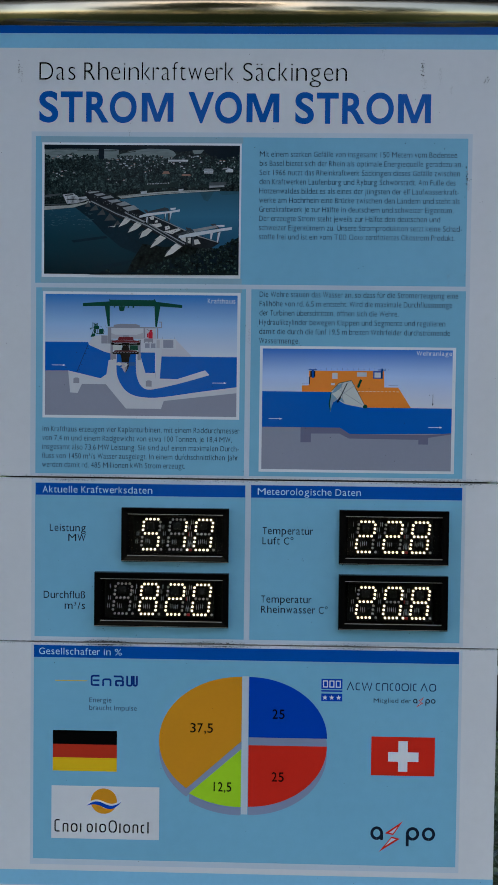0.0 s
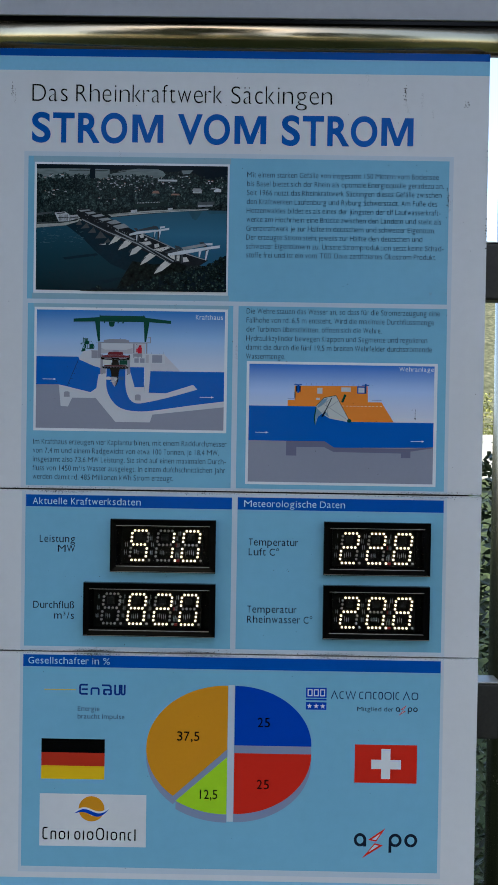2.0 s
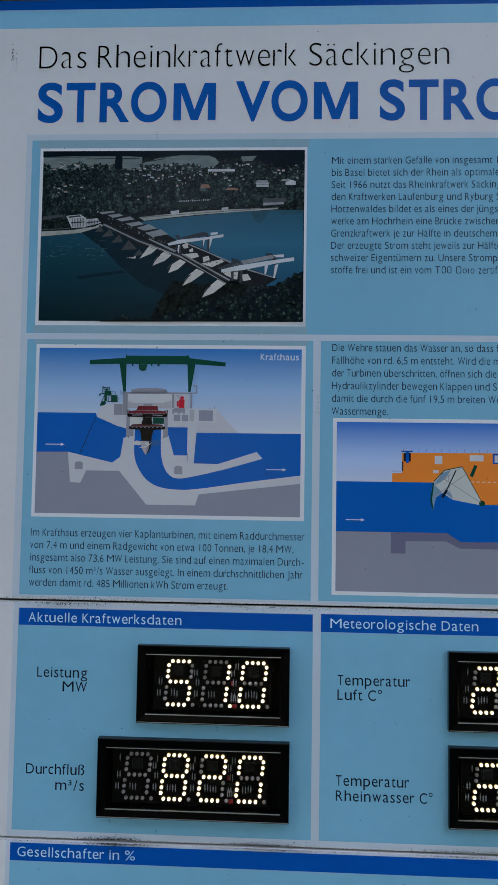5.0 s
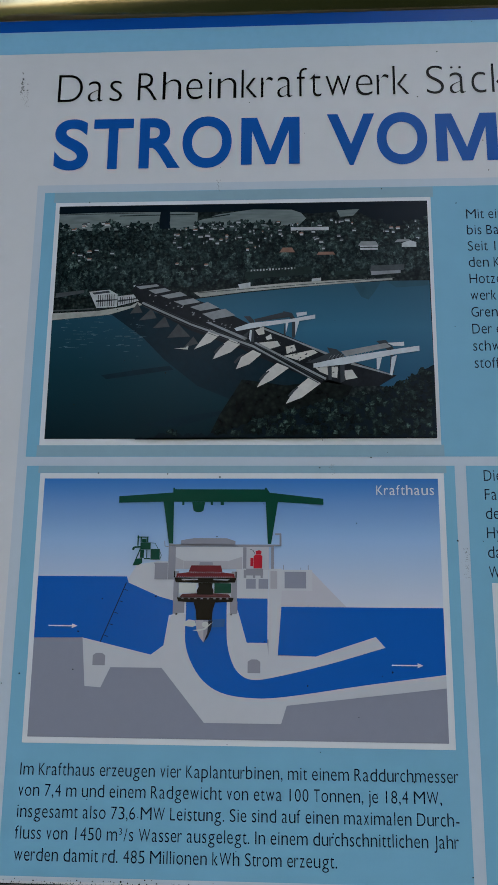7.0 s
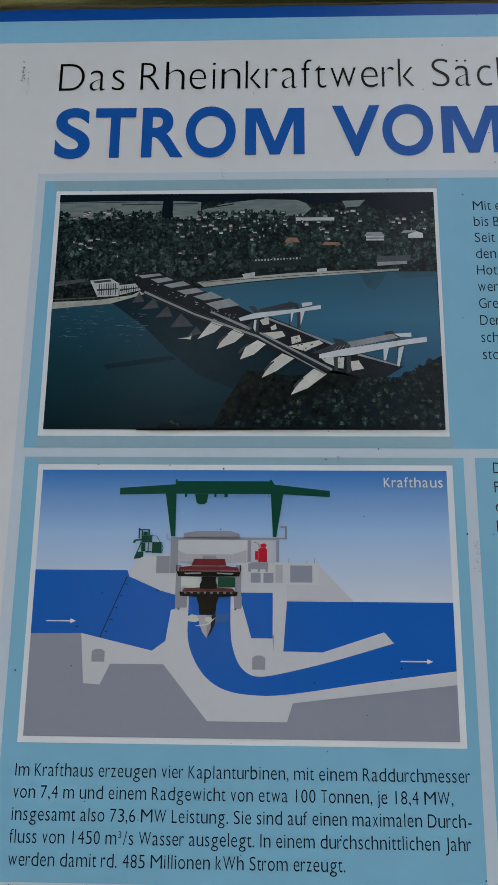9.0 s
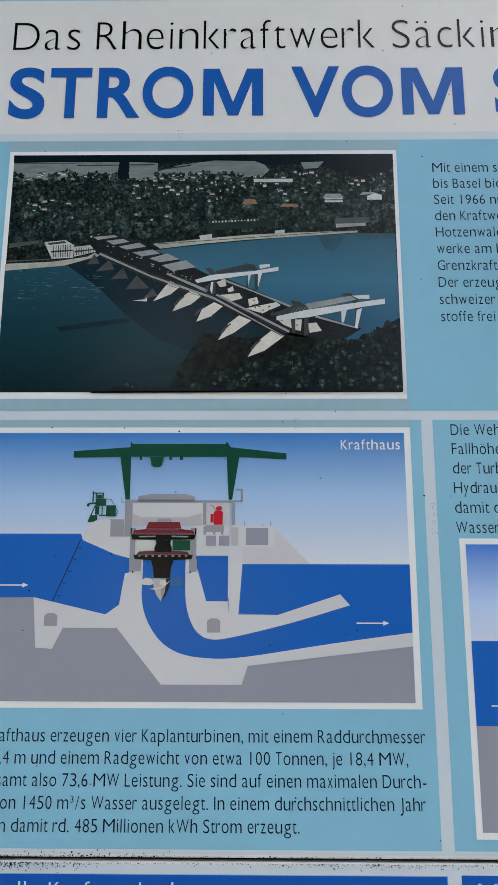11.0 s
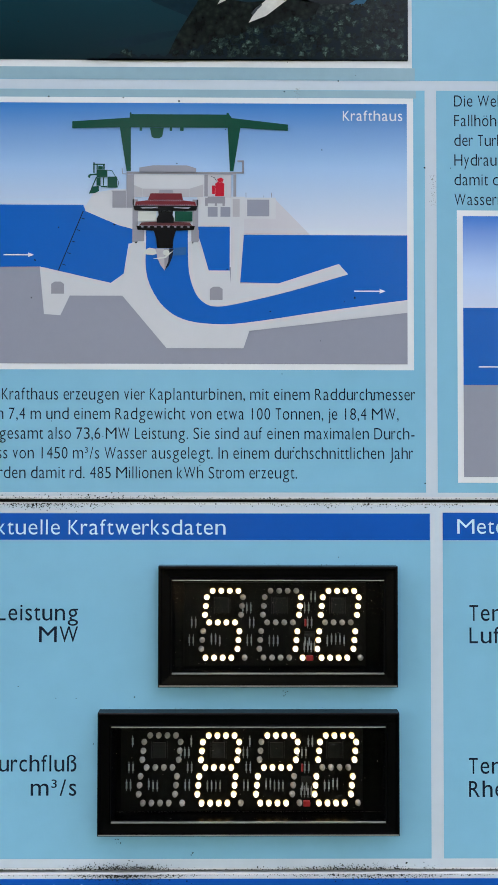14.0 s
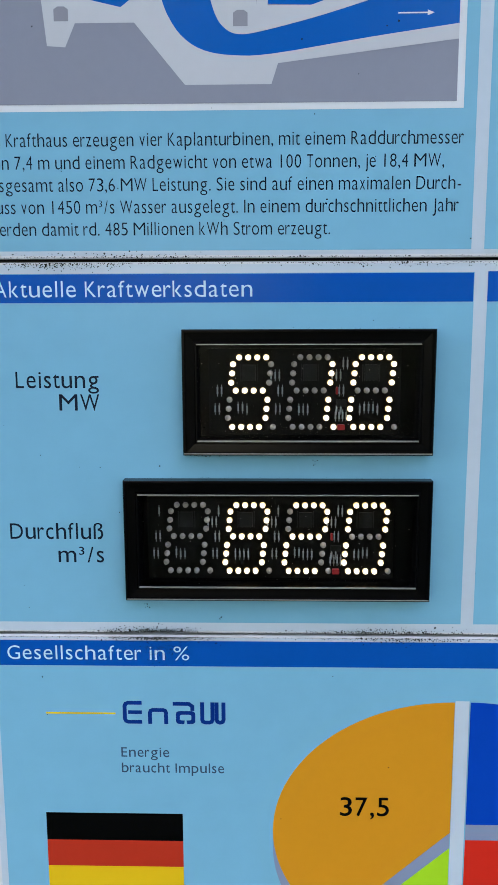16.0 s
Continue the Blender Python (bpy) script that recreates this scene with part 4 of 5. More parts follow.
print_on("section_wall", upper, HALL_GREY, 9, [(-254, 1691.5), (-254, 1696), (-242, 1698), (-213, 1698), (-205, 1695.5), (-205, 1691.5)], rect(-265, -258.5, 1661, 1690), rect(-198, -195, 1671, 1690), rect(-173, -170.5, 1671, 1690), rect(-265, -170.5, 1690.2, 1692.4), rect(-256, -249.5, 1632, 1642), rect(-209, -202.5, 1632, 1642), rect(-277, -265.3, 1661, 1675), rect(-195, -180, 1665, 1671))
print_on("section_surround", upper, CONCRETE, 8.6, rect(-164, -136.5, 1652, 1670.2))
print_on("section_post", upper, HALL_GREY, 9, rect(-162.4, -161.8, 1670.4, 1674.5), rect(-140.4, -139.8, 1670.4, 1674.5), rect(-147, -146.5, 1670.4, 1672))
print_on("section_recess", upper, HALL_BACK, 9, rect(-173.5, -167.5, 1653.5, 1669))
print_on("section_room", upper, ROCK, 9, rect(-161, -142, 1654, 1668.5), rect(-195, -186.5, 1653.5, 1662), rect(-184, -175.5, 1653.5, 1662))
def plan(*points):
    """Drawing units of the power house to millimetres on the sheet."""
    return [(-263 + (u - 285) * 0.1664, 1693 - (v - 105) * 0.1612) for u, v in points]


def box(u0, u1, v0, v1):
    return plan((u0, v1), (u1, v1), (u1, v0), (u0, v0))


print_on("hall_back", upper, HALL_BACK, 8, box(356, 600, 200, 245), plan((298, 245), (355, 245), (355, 199), (298, 174)), plan((601, 245), (671, 245), (671, 176), (601, 199)))
print_on("machine_room", upper, HALL_ROOM, 8, box(692, 815, 122, 247))
print_on("turbine_column", upper, HALL_GREY, 9.5, box(305, 333, 258, 488), box(615, 645, 258, 488))
print_on("turbine_cap", upper, HALL_GREY, 10, plan((440, 224), (516, 224), (512, 207), (444, 207)))
print_on("turbine_rotor", upper, CRIMSON, 10, plan((384, 261), (566, 261), (558, 225), (398, 225)), plan((318, 291), (634, 291), (628, 270), (560, 262), (390, 262), (322, 270)))
print_on("turbine_ring", upper, DUSK_RED, 10, plan((338, 399), (614, 399), (600, 382), (520, 377), (430, 377), (352, 382)))
print_on("turbine_teeth", upper, ROCK, 10.6, *[box(u, u + 4, 262, 268) for u in range(396, 560, 12)], *[box(u, u + 3, 284, 291) for u in range(330, 626, 11)], *[box(u, u + 12, 402, 409) for u in range(350, 610, 34)], kind="stuff")
print_on("turbine_casing", upper, BLACK, 10.3, plan((308, 292), (642, 292), (634, 318), (520, 320), (430, 320), (316, 318)), plan((438, 321), (515, 321), (512, 342), (520, 362), (518, 384), (432, 384), (430, 362), (440, 342)), plan((325, 400), (628, 400), (622, 422), (530, 427), (518, 470), (514, 520), (432, 520), (428, 470), (415, 427), (332, 422)), box(306, 312, 258, 291), box(636, 642, 258, 291), box(320, 328, 486, 494), box(612, 620, 486, 494))
print_on("casing_slot", upper, HALL_GREY, 10.8, plan((346, 300), (436, 298), (436, 305), (356, 308)), plan((518, 298), (606, 300), (596, 308), (518, 305)))
print_on("turbine_white", upper, GATE, 10.3, box(334, 428, 322, 376))
print_on("turbine_green", upper, CRANE, 10.3, box(524, 614, 322, 376))
print_on("turbine_hub", upper, HALL_BACK, 11, plan((426, 522), (470, 522), (472, 640), (450, 610), (434, 570)))
print_on("turbine_hub", upper, HALL_GREY, 11, plan((470, 522), (496, 522), (492, 590), (472, 640)))
print_on("turbine_hub", upper, INK, 11, plan((496, 522), (518, 522), (512, 570), (494, 612), (472, 640), (491, 590)))
print_on("turbine_blade", upper, GATE, 11.5, plan((362, 552), (372, 530), (392, 518), (424, 524), (432, 550), (412, 558)), oval(-230.6, 1622.2, 2.9, 2.5, steps=18), plan((412, 576), (470, 566), (520, 530), (480, 572), (440, 580)))
print_on("turbine_blade", upper, BLADE_SHADE, 11, plan((520, 518), (584, 514), (580, 556), (514, 560)))
print_on("oil_tank", upper, MACHINE_RED, 10, plan((732, 240), (778, 240), (779, 172), (768, 164), (742, 164), (732, 172)), plan((745, 163), (770, 163), (776, 148), (762, 139), (742, 146)), box(715, 731, 182, 228))
print_on("tank_foot", upper, HALL_GREY, 10, box(680, 694, 248, 292), box(730, 742, 248, 292), box(770, 782, 248, 292))
print_on("tank_line", upper, INK, 10.5, strip(*plan((710, 133))[0], *plan((728, 140))[0], 0.4), strip(*plan((728, 140))[0], *plan((740, 160))[0], 0.4))
print_on("gantry_crane", upper, CRANE, 8, [(-312, 1736), (-262.5, 1739.5), (-262.5, 1744), (-261, 1744), (-261, 1742.5), (-179, 1742.5), (-179, 1744), (-177.5, 1744), (-174.5, 1739.5), (-126, 1734), (-126, 1728.5), (-168, 1731), (-271, 1731), (-312, 1730)], [(-271, 1731), (-261.5, 1731), (-261.3, 1693), (-265, 1693)], [(-178, 1731), (-167, 1731), (-173, 1693), (-176, 1693)], [(-245, 1730.8), (-233, 1730.8), (-234.5, 1723), (-237, 1721.5), (-241, 1721.5), (-243.5, 1723)], rect(-254, -252, 1728, 1731), rect(-228, -226, 1728, 1731), rect(-219, -216, 1728, 1731))
print_on("trash_rake", upper, CRANE, 9, box(118, 174, 100, 139), box(175, 225, 136, 195), box(118, 139, 140, 186), plan((80, 228), (98, 190), (130, 187), (131, 214), (112, 225)), box(140, 174, 186, 193), box(152, 157, 140, 185), box(101, 108, 60, 118), box(118, 124, 72, 99), box(152, 160, 68, 99), box(126, 150, 80, 99))
print_on("rake_arm", upper, CRANE, 9.4, strip(*plan((84, 224))[0], *plan((118, 138))[0], 1.0), strip(*plan((78, 142))[0], *plan((84, 126))[0], 2.0), strip(*plan((84, 127))[0], *plan((118, 124))[0], 1.4), strip(*plan((100, 70))[0], *plan((161, 70))[0], 1.0), strip(*plan((166, 101))[0], *plan((198, 104))[0], 0.5), strip(*plan((198, 104))[0], *plan((216, 136))[0], 0.5), strip(*plan((226, 150))[0], *plan((234, 170))[0], 0.5), strip(*plan((234, 170))[0], *plan((226, 194))[0], 0.5))
print_on("rake_line", upper, HALL_GREY, 9.4, strip(*plan((196, 214))[0], *plan((270, 214))[0], 0.9), strip(*plan((250, 90))[0], *plan((252, 120))[0], 0.7), strip(*plan((252, 120))[0], *plan((272, 122))[0], 0.7))
print_on("pipe", upper, HALL_GREY, 10, rect(-172, -164, 1691, 1692.5), rect(-165.5, -163.8, 1691, 1702), rect(-169.5, -164, 1701, 1702.6))
print_on("rack_line", upper, INK, 9, strip(-302, 1658, -323, 1606.5, 0.8), *[strip(-303.5 - 4 * k, 1652 - 10 * k, -300.5 - 4 * k, 1651 - 10 * k, 0.6) for k in range(5)])
print_on("flow_arrow", upper, SNOW, 9, *arrow(-370, -344, 1620), *arrow(-69, -42, 1589.5))
lettering("caption", "Krafthaus", upper, SNOW, -78.5, -27, 1737.5, 8.6, 9)

# the printed section through the weir
print_on("weir_sky", upper, SKY_B, 4, rect(25, 378, 1540, 1655), label="printed section through a weir")
print_on("weir_rock", upper, ROCK, 5, rect(25, 378, 1430, 1515))
print_on("weir_water", upper, WATER, 6, [(25, 1575.5), (152, 1575.5), (165, 1562), (179, 1553), (212, 1547), (378, 1547), (378, 1500), (189, 1497), (171, 1509), (25, 1509)])
print_on("weir_footing", upper, ROCK_DARK, 7, [(97.5, 1509), (97.5, 1481), (117, 1481), (117, 1497.5), (170, 1498), (188, 1489), (317, 1488), (317, 1479.5), (335, 1479.5), (335, 1492), (378, 1499), (378, 1501), (330, 1497), (189, 1497.5), (171, 1509)])
print_on("weir_pier", upper, WEIR, 7, [(99, 1575.6), (99, 1587), (112, 1587.5), (112, 1614.5), (251, 1615.5), (252, 1585), (278, 1585), (302, 1547.2), (219, 1547.2), (152, 1575.6)])
print_on("weir_window", upper, CONCRETE, 8, rect(155, 165, 1600, 1611), rect(201, 219, 1604.5, 1612.5), rect(153, 160, 1588, 1592), rect(233.5, 245, 1603, 1612.5))
print_on("weir_hoist", upper, INK, 7.4, rect(114, 123.5, 1603, 1614.4), rect(111.8, 113.6, 1590, 1603))
print_on("weir_hoist", upper, NAVY, 7.5, rect(231, 248.5, 1601, 1615), rect(117, 121, 1601, 1617), rect(111, 126, 1615.6, 1617.2), rect(246, 249, 1601, 1620), rect(240, 254, 1616.4, 1618))
print_on("weir_gate", upper, GATE, 9, [(152, 1538), (149, 1553), (153, 1576), (167, 1592), (191, 1597), (218, 1549), (212, 1547.4), (179, 1553.5), (165, 1562), (157, 1556)])
print_on("weir_gate_shade", upper, GATE_WET, 9.5, [(152.5, 1540), (150, 1553), (153.5, 1574), (165, 1562.5), (157, 1556.5)], [(166, 1563), (179, 1554.5), (176, 1562), (171, 1566)])
print_on("weir_gate_skin", upper, CRANE, 10, [(152, 1538), (149, 1553), (153, 1576), (154.5, 1575), (151.5, 1553), (153, 1543)], strip(154, 1577, 168, 1592, 1.2), strip(168, 1592, 191, 1597, 1.2), strip(191, 1597, 217.5, 1549, 0.9), oval(217, 1549, 4.2, 3.6, steps=14), strip(203, 1584, 209, 1599, 4.5))
print_on("gate_strut", upper, HALL_GREY, 10.5, strip(156, 1558, 200, 1590, 0.8), strip(160, 1585, 215, 1550, 0.8), strip(172, 1592, 176, 1556, 0.7), strip(153, 1570, 190, 1596, 0.6))
print_on("gate_shell", upper, GATE_WET, 10.3, [(154, 1573), (165, 1588), (176, 1592.5), (172, 1585), (163, 1576)])
print_on("weir_jack", upper, INK, 11, strip(166, 1556, 183, 1592, 1.6), strip(165, 1556, 171, 1566, 3.4))
print_on("level_line", upper, SNOW, 8, *[strip(203 + 7.2 * k, 1577, 207 + 7.2 * k, 1577, 0.8) for k in range(11)])
print_on("flow_arrow", upper, SNOW, 8, *arrow(38, 63, 1524.5), *arrow(335, 361, 1511.5))
print_on("flow_arrow", upper, INK, 8, strip(342.5, 1573, 342.5, 1554, 0.8), [(341, 1556), (344, 1556), (342.5, 1551)])
print_on("railing_line", upper, ROCK_DARK, 6, *[strip(114 + 10 * k, 1616, 114 + 10 * k, 1620, 0.5) for k in range(15)], strip(260, 1588.5, 278, 1588.5, 0.5), strip(99, 1590, 111, 1590, 0.5))
lettering("caption", "Wehranlage", upper, SNOW, 311, 376.5, 1644.7, 8, 9)

# middle panel
pierced_print("field_border", middle, PALE, 1, (-407, 407, 1100, 1406), "pale blue border")
pierced_print("blue_field", middle, FIELD, 2, (-400, -4, 1107.5, 1399))
pierced_print("blue_field", middle, FIELD, 2, (6.5, 400.5, 1107.5, 1399))
print_on("title_bar", middle, NAVY, 3, rect(-399, -4.5, 1376, 1398.5), label="dark blue bar")
print_on("title_bar", middle, NAVY, 3, rect(6.5, 400.5, 1376, 1399.5), label="dark blue bar")
lettering("bar_heading", "Aktuelle Kraftwerksdaten", middle, BAR_TEXT, -386, -179, 1380.5, 12.4, 4, -0.005)
lettering("bar_heading", "Meteorologische Daten", middle, BAR_TEXT, 19, 212, 1381.5, 12.4, 4, -0.005)
for words, x0, x1, base in (("Leistung", -372, -304, 1307.7), ("MW", -337, -304, 1289.3), ("Durchfluß", -383, -304.5, 1180.7), ("m³/s", -343, -304.5, 1160.5),
                            ("Temperatur", 29, 123, 1307.5), ("Luft C°", 29, 87, 1288.5), ("Temperatur", 28, 122, 1178.5), ("Rheinwasser C°", 28, 153, 1159)):
    lettering("caption", words, middle, INK, x0, x1, base, 13.4, 4, 0.0)

# lower panel
print_on("field_border", lower, PALE, 1, rect(-407, 407, 670, 1094), label="pale blue border")
print_on("blue_field", lower, FIELD, 2, rect(-401, 401, 681, 1091))
print_on("sky_band", lower, BAND, 1, rect(-486, 472.4, 630, 659), label="light blue band")
print_on("title_bar", lower, NAVY, 3, rect(-401, 400.5, 1068, 1091), label="dark blue bar")
lettering("bar_heading", "Gesellschafter in %", lower, BAR_TEXT, -391, -234, 1073.5, 12.4, 4, -0.005)
print_on("divider", lower, PALE, 3, rect(-5.5, 6.5, 776, 1040))
for name, cx, cz, rx, rz, a0, a1, mat, words, spot in (("pie_slice", -6, 916, 156, 123, 90, 228.5, ORANGE, "37,5", (-103, -60, 931.5)), ("pie_slice", -6, 901, 156, 111, 231, 270, LIME, "12,5", (-61, -24, 819.5)),
                                                      ("pie_slice", 7.5, 924, 148, 115, 0, 90, PIE_BLUE, "25", (52, 75, 960.5)), ("pie_slice", 7.5, 909, 148, 118, 270, 360, RED, "25", (52, 75, 840.5))):
    arc = oval(cx, cz, rx, rz, a0, a1)
    side = [[(x, z - 16) for x, z in [(cx, cz)] + arc]]
    side += [[(p[0], p[1]), (p[0], p[1] - 16), (q[0], q[1] - 16), (q[0], q[1])] for p, q in zip(arc, arc[1:])] if a1 > 180 else []
    print_on("pie_side", lower, PIE_SIDE, 4, side[0], label="grey shaded edge")
    if len(side) > 1:
        print_on("pie_side", lower, PIE_SIDE, 4.5, *side[1:])
    print_on(name, lower, mat, 6, [(cx, cz)] + arc)
    lettering("figure", words, lower, BLACK, spot[0], spot[1], spot[2], 17.5, 8, 0.006)
print_on("flag_black", lower, BLACK, 3, rect(-364, -242, 904.3, 931))
print_on("flag_red", lower, FLAG_RED, 3, rect(-364, -242, 878.7, 904.3))
print_on("flag_gold", lower, GOLD, 3, rect(-364, -242, 853, 878.7))
print_on("flag_red", lower, RED, 3, rect(239, 358.5, 856, 930))
print_on("flag_cross", lower, SNOW, 4, rect(290, 307.5, 864, 922), rect(271, 290, 883, 901), rect(307.5, 328, 883, 901))
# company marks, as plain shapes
def ribbon(points, w):
    """A printed line of even width along several points, mitred at the turns."""
    left, right = [], []
    for k, p in enumerate(points):
        a, b = points[max(0, k - 1)], points[min(len(points) - 1, k + 1)]
        ways = [Vector((q[0] - o[0], q[1] - o[1])).normalized() for o, q in ((a, p), (p, b)) if o != q]
        along = sum(ways, Vector((0, 0))).normalized()
        across = Vector((-along.y, along.x))
        reach = w / 2 / max(0.45, along.dot(ways[0]))
        left.append((p[0] + across.x * reach, p[1] + across.y * reach))
        right.append((p[0] - across.x * reach, p[1] - across.y * reach))
    return left + right[::-1]


def arch(x0, x1, z0, z1, w, r=2.5):
    """A rounded arch that stands on two feet."""
    return ribbon([(x0, z0), (x0, z1 - r), (x0 + r * 0.3, z1 - r * 0.3), (x0 + r, z1), (x1 - r, z1), (x1 - r * 0.3, z1 - r * 0.3), (x1, z1 - r), (x1, z0)], w)


def cup(x0, x1, z0, z1, w, r=2.5):
    return [(x, z0 + z1 - z) for x, z in arch(x0, x1, z0, z1, w, r)]


def clasp(x0, x1, z0, z1, w, r=3.0):
    """A rounded bracket, open to one side."""
    return ribbon([(x1, z1), (x0 + r, z1), (x0 + r * 0.3, z1 - r * 0.3), (x0, z1 - r), (x0, z0 + r), (x0 + r * 0.3, z0 + r * 0.3), (x0 + r, z0), (x1, z0)], w)


print_on("mark_line", lower, GOLD, 3, rect(-360, -299, 1025.2, 1026.8))
print_on("company_mark", lower, MARK_BLUE, 3, clasp(-291, -276, 1018.3, 1036, 3.5), rect(-288, -276, 1025.6, 1029), arch(-269, -255, 1016.5, 1029.5, 3.5), *hoop(-246.5, -229.5, 1016.5, 1028.8, 3.5, 0.4), ribbon([(-249, 1035.4), (-235, 1035.4), (-232, 1033), (-232, 1028.9)], 3.5), cup(-223.5, -214.6, 1018.2, 1037, 3.5), cup(-211, -205, 1018.2, 1037, 3.5))
lettering("slogan", "Energie", lower, SLATE, -295, -253, 985.3, 8.9, 3, 0.0)
lettering("slogan", "braucht Impulse", lower, SLATE, -295, -205, 970.5, 8.9, 3, 0.0)
print_on("mark_ground", lower, WHITE, 3, rect(-366, -160.5, 723, 824.5), label="white box behind a mark")
print_on("mark_sun", lower, ORANGE, 4, oval(-266, 796, 25, 24.5))
wave = [(-299 + 67 * k / 20, 787 + 6 * math.sin(k / 20 * 6.28) + 9 * k / 20) for k in range(21)]
print_on("mark_wave", lower, SNOW, 5, [(x, z + 3.5) for x, z in wave] + [(x, z - 9 + 9 * abs(k - 10) / 10) for k, (x, z) in reversed(list(enumerate(wave)))])
print_on("mark_wave", lower, PIE_BLUE, 6, wave + [(x, z - 7.5 * (1 - ((k - 10) / 10) ** 2) - 0.2) for k, (x, z) in reversed(list(enumerate(wave)))])
marks, x = [], -360.0
for kind, w, h in (("clasp", 11, 24), ("arch", 11, 17), ("hoop", 13, 17), ("bar", 8, 17), ("hoop", 12, 17), ("bar", 3, 18), ("hoop", 13, 17), ("hoop", 16, 24), ("bar", 3, 18), ("hoop", 13, 17), ("arch", 11, 17), ("clasp", 8, 17), ("bar", 6, 22)):
    if kind == "hoop":
        marks += hoop(x, x + w, 735.5, 735.5 + h, 2.5, 0.75)
    elif kind == "bar":
        marks.append(rect(x, x + 2.6, 735.5, 735.5 + h))
    else:
        marks.append((arch if kind == "arch" else clasp)(x + 1.2, x + w - 1.2, 735.5 + (0 if kind == "arch" else 1.2), 734.3 + h, 2.5))
    x += w + 4.6
print_on("company_mark", lower, BLACK, 4, *marks)
print_on("company_mark", lower, PIE_BLUE, 3, rect(143.5, 183, 1018.5, 1038), rect(143.5, 183, 1013.5, 1016.5), rect(143.5, 183, 995.5, 1010))
print_on("mark_star", lower, SNOW, 4, *[[(150.5 + 12.8 * k + (5.4 if q % 2 == 0 else 2.1) * math.sin(q * 0.6283), 1002.4 + (5.4 if q % 2 == 0 else 2.1) * math.cos(q * 0.6283)) for q in range(10)] for k in range(3)], *[s for k in range(3) for s in ring(146.5 + 12 * k, 156 + 12 * k, 1021.5, 1035, 2)])
marks, x = [], 191.0
for kind, w in (("peak", 14), ("clasp", 9), ("peaks", 20), ("gap", 1), ("clasp", 9), ("arch", 12), ("clasp", 8), ("hoop", 9), ("hoop", 14), ("bar", 2), ("clasp", 8), ("gap", 1), ("peak", 14), ("hoop", 13)):
    if kind == "hoop":
        marks += hoop(x, x + w, 1017.2, 1032, 1.9, 0.7)
    elif kind == "bar":
        marks.append(rect(x, x + 1.9, 1017.2, 1032))
    elif kind in ("peak", "peaks"):
        tops = [(0.5, 1032)] if kind == "peak" else [(0.25, 1017.2), (0.5, 1032), (0.75, 1017.2)]
        ends = 1017.2 if kind == "peak" else 1032
        marks.append(ribbon([(x + 0.8, ends)] + [(x + w * u, z) for u, z in tops] + [(x + w - 0.8, ends)], 1.9))
    elif kind != "gap":
        marks.append((arch if kind == "arch" else clasp)(x + 1, x + w - 1, 1017.2 + (0 if kind == "arch" else 1), 1031, 1.9))
    x += w + 2.6
print_on("company_mark", lower, MARK_SLATE, 3, *marks)
lettering("slogan", "Mitglied der", lower, INK, 242, 311, 994.5, 8, 3)


def bolt_mark(x, z, s):
    """A dark ring, a red bolt, and two more dark rings with one tail."""
    print_on("company_mark", lower, INK, 3, *hoop(x, x + 24 * s, z, z + 26 * s, 5.5 * s), *hoop(x + 67 * s, x + 92 * s, z, z + 26 * s, 5.5 * s), *hoop(x + 97 * s, x + 122 * s, z, z + 26 * s, 5.5 * s))
    print_on("mark_tail", lower, INK, 3.5, rect(x + 67 * s, x + 72.5 * s, z - 11 * s, z + 13 * s), rect(x + 18.5 * s, x + 24 * s, z, z + 13 * s))
    print_on("mark_bolt", lower, RED, 4, [(x + 61 * s, z + 37 * s), (x + 27 * s, z + 13 * s), (x + 43 * s, z + 10 * s)], [(x + 16 * s, z - 23 * s), (x + 56 * s, z + 3 * s), (x + 40 * s, z + 7 * s)])
    print_on("mark_bolt_inside", lower, PALE, 5, [(x + 51 * s, z + 26 * s), (x + 35 * s, z + 14.5 * s), (x + 42.5 * s, z + 13 * s)], [(x + 28 * s, z - 11 * s), (x + 48 * s, z + 2.2 * s), (x + 40 * s, z + 4 * s)])


bolt_mark(240, 732.5, 1.0)
bolt_mark(316, 994.3, 0.345)


for ob in lower.children:
    if ob.name.split(".")[0] not in ("field_border", "blue_field", "sky_band", "title_bar", "bar_heading"):
        ob.location.z -= 0.002

# ---- LED displays ----
SEGMENTS = {"a": [(6.0 + 7.35 * k, 57) for k in range(4)], "g": [(3.1 + 7.35 * k, 30) for k in range(4)], "d": [(7.35 * k, 0) for k in range(4)]}
for key, base, rows in (("e", -4.4, (7.5, 15, 22.5)), ("c", 26.6, (7.5, 15, 22.5)), ("f", -4.4, (36.5, 44, 51.5)), ("b", 26.6, (36.5, 44, 51.5))):
    SEGMENTS[key] = [(base + 0.105 * z, z) for z in rows]
SEGMENTS["p"] = [(33.5, 0)]
SHAPES = {"5": "afgcd", "1": "bc", "0": "abcdef", "8": "abcdefg", "2": "abged", " ": ""}


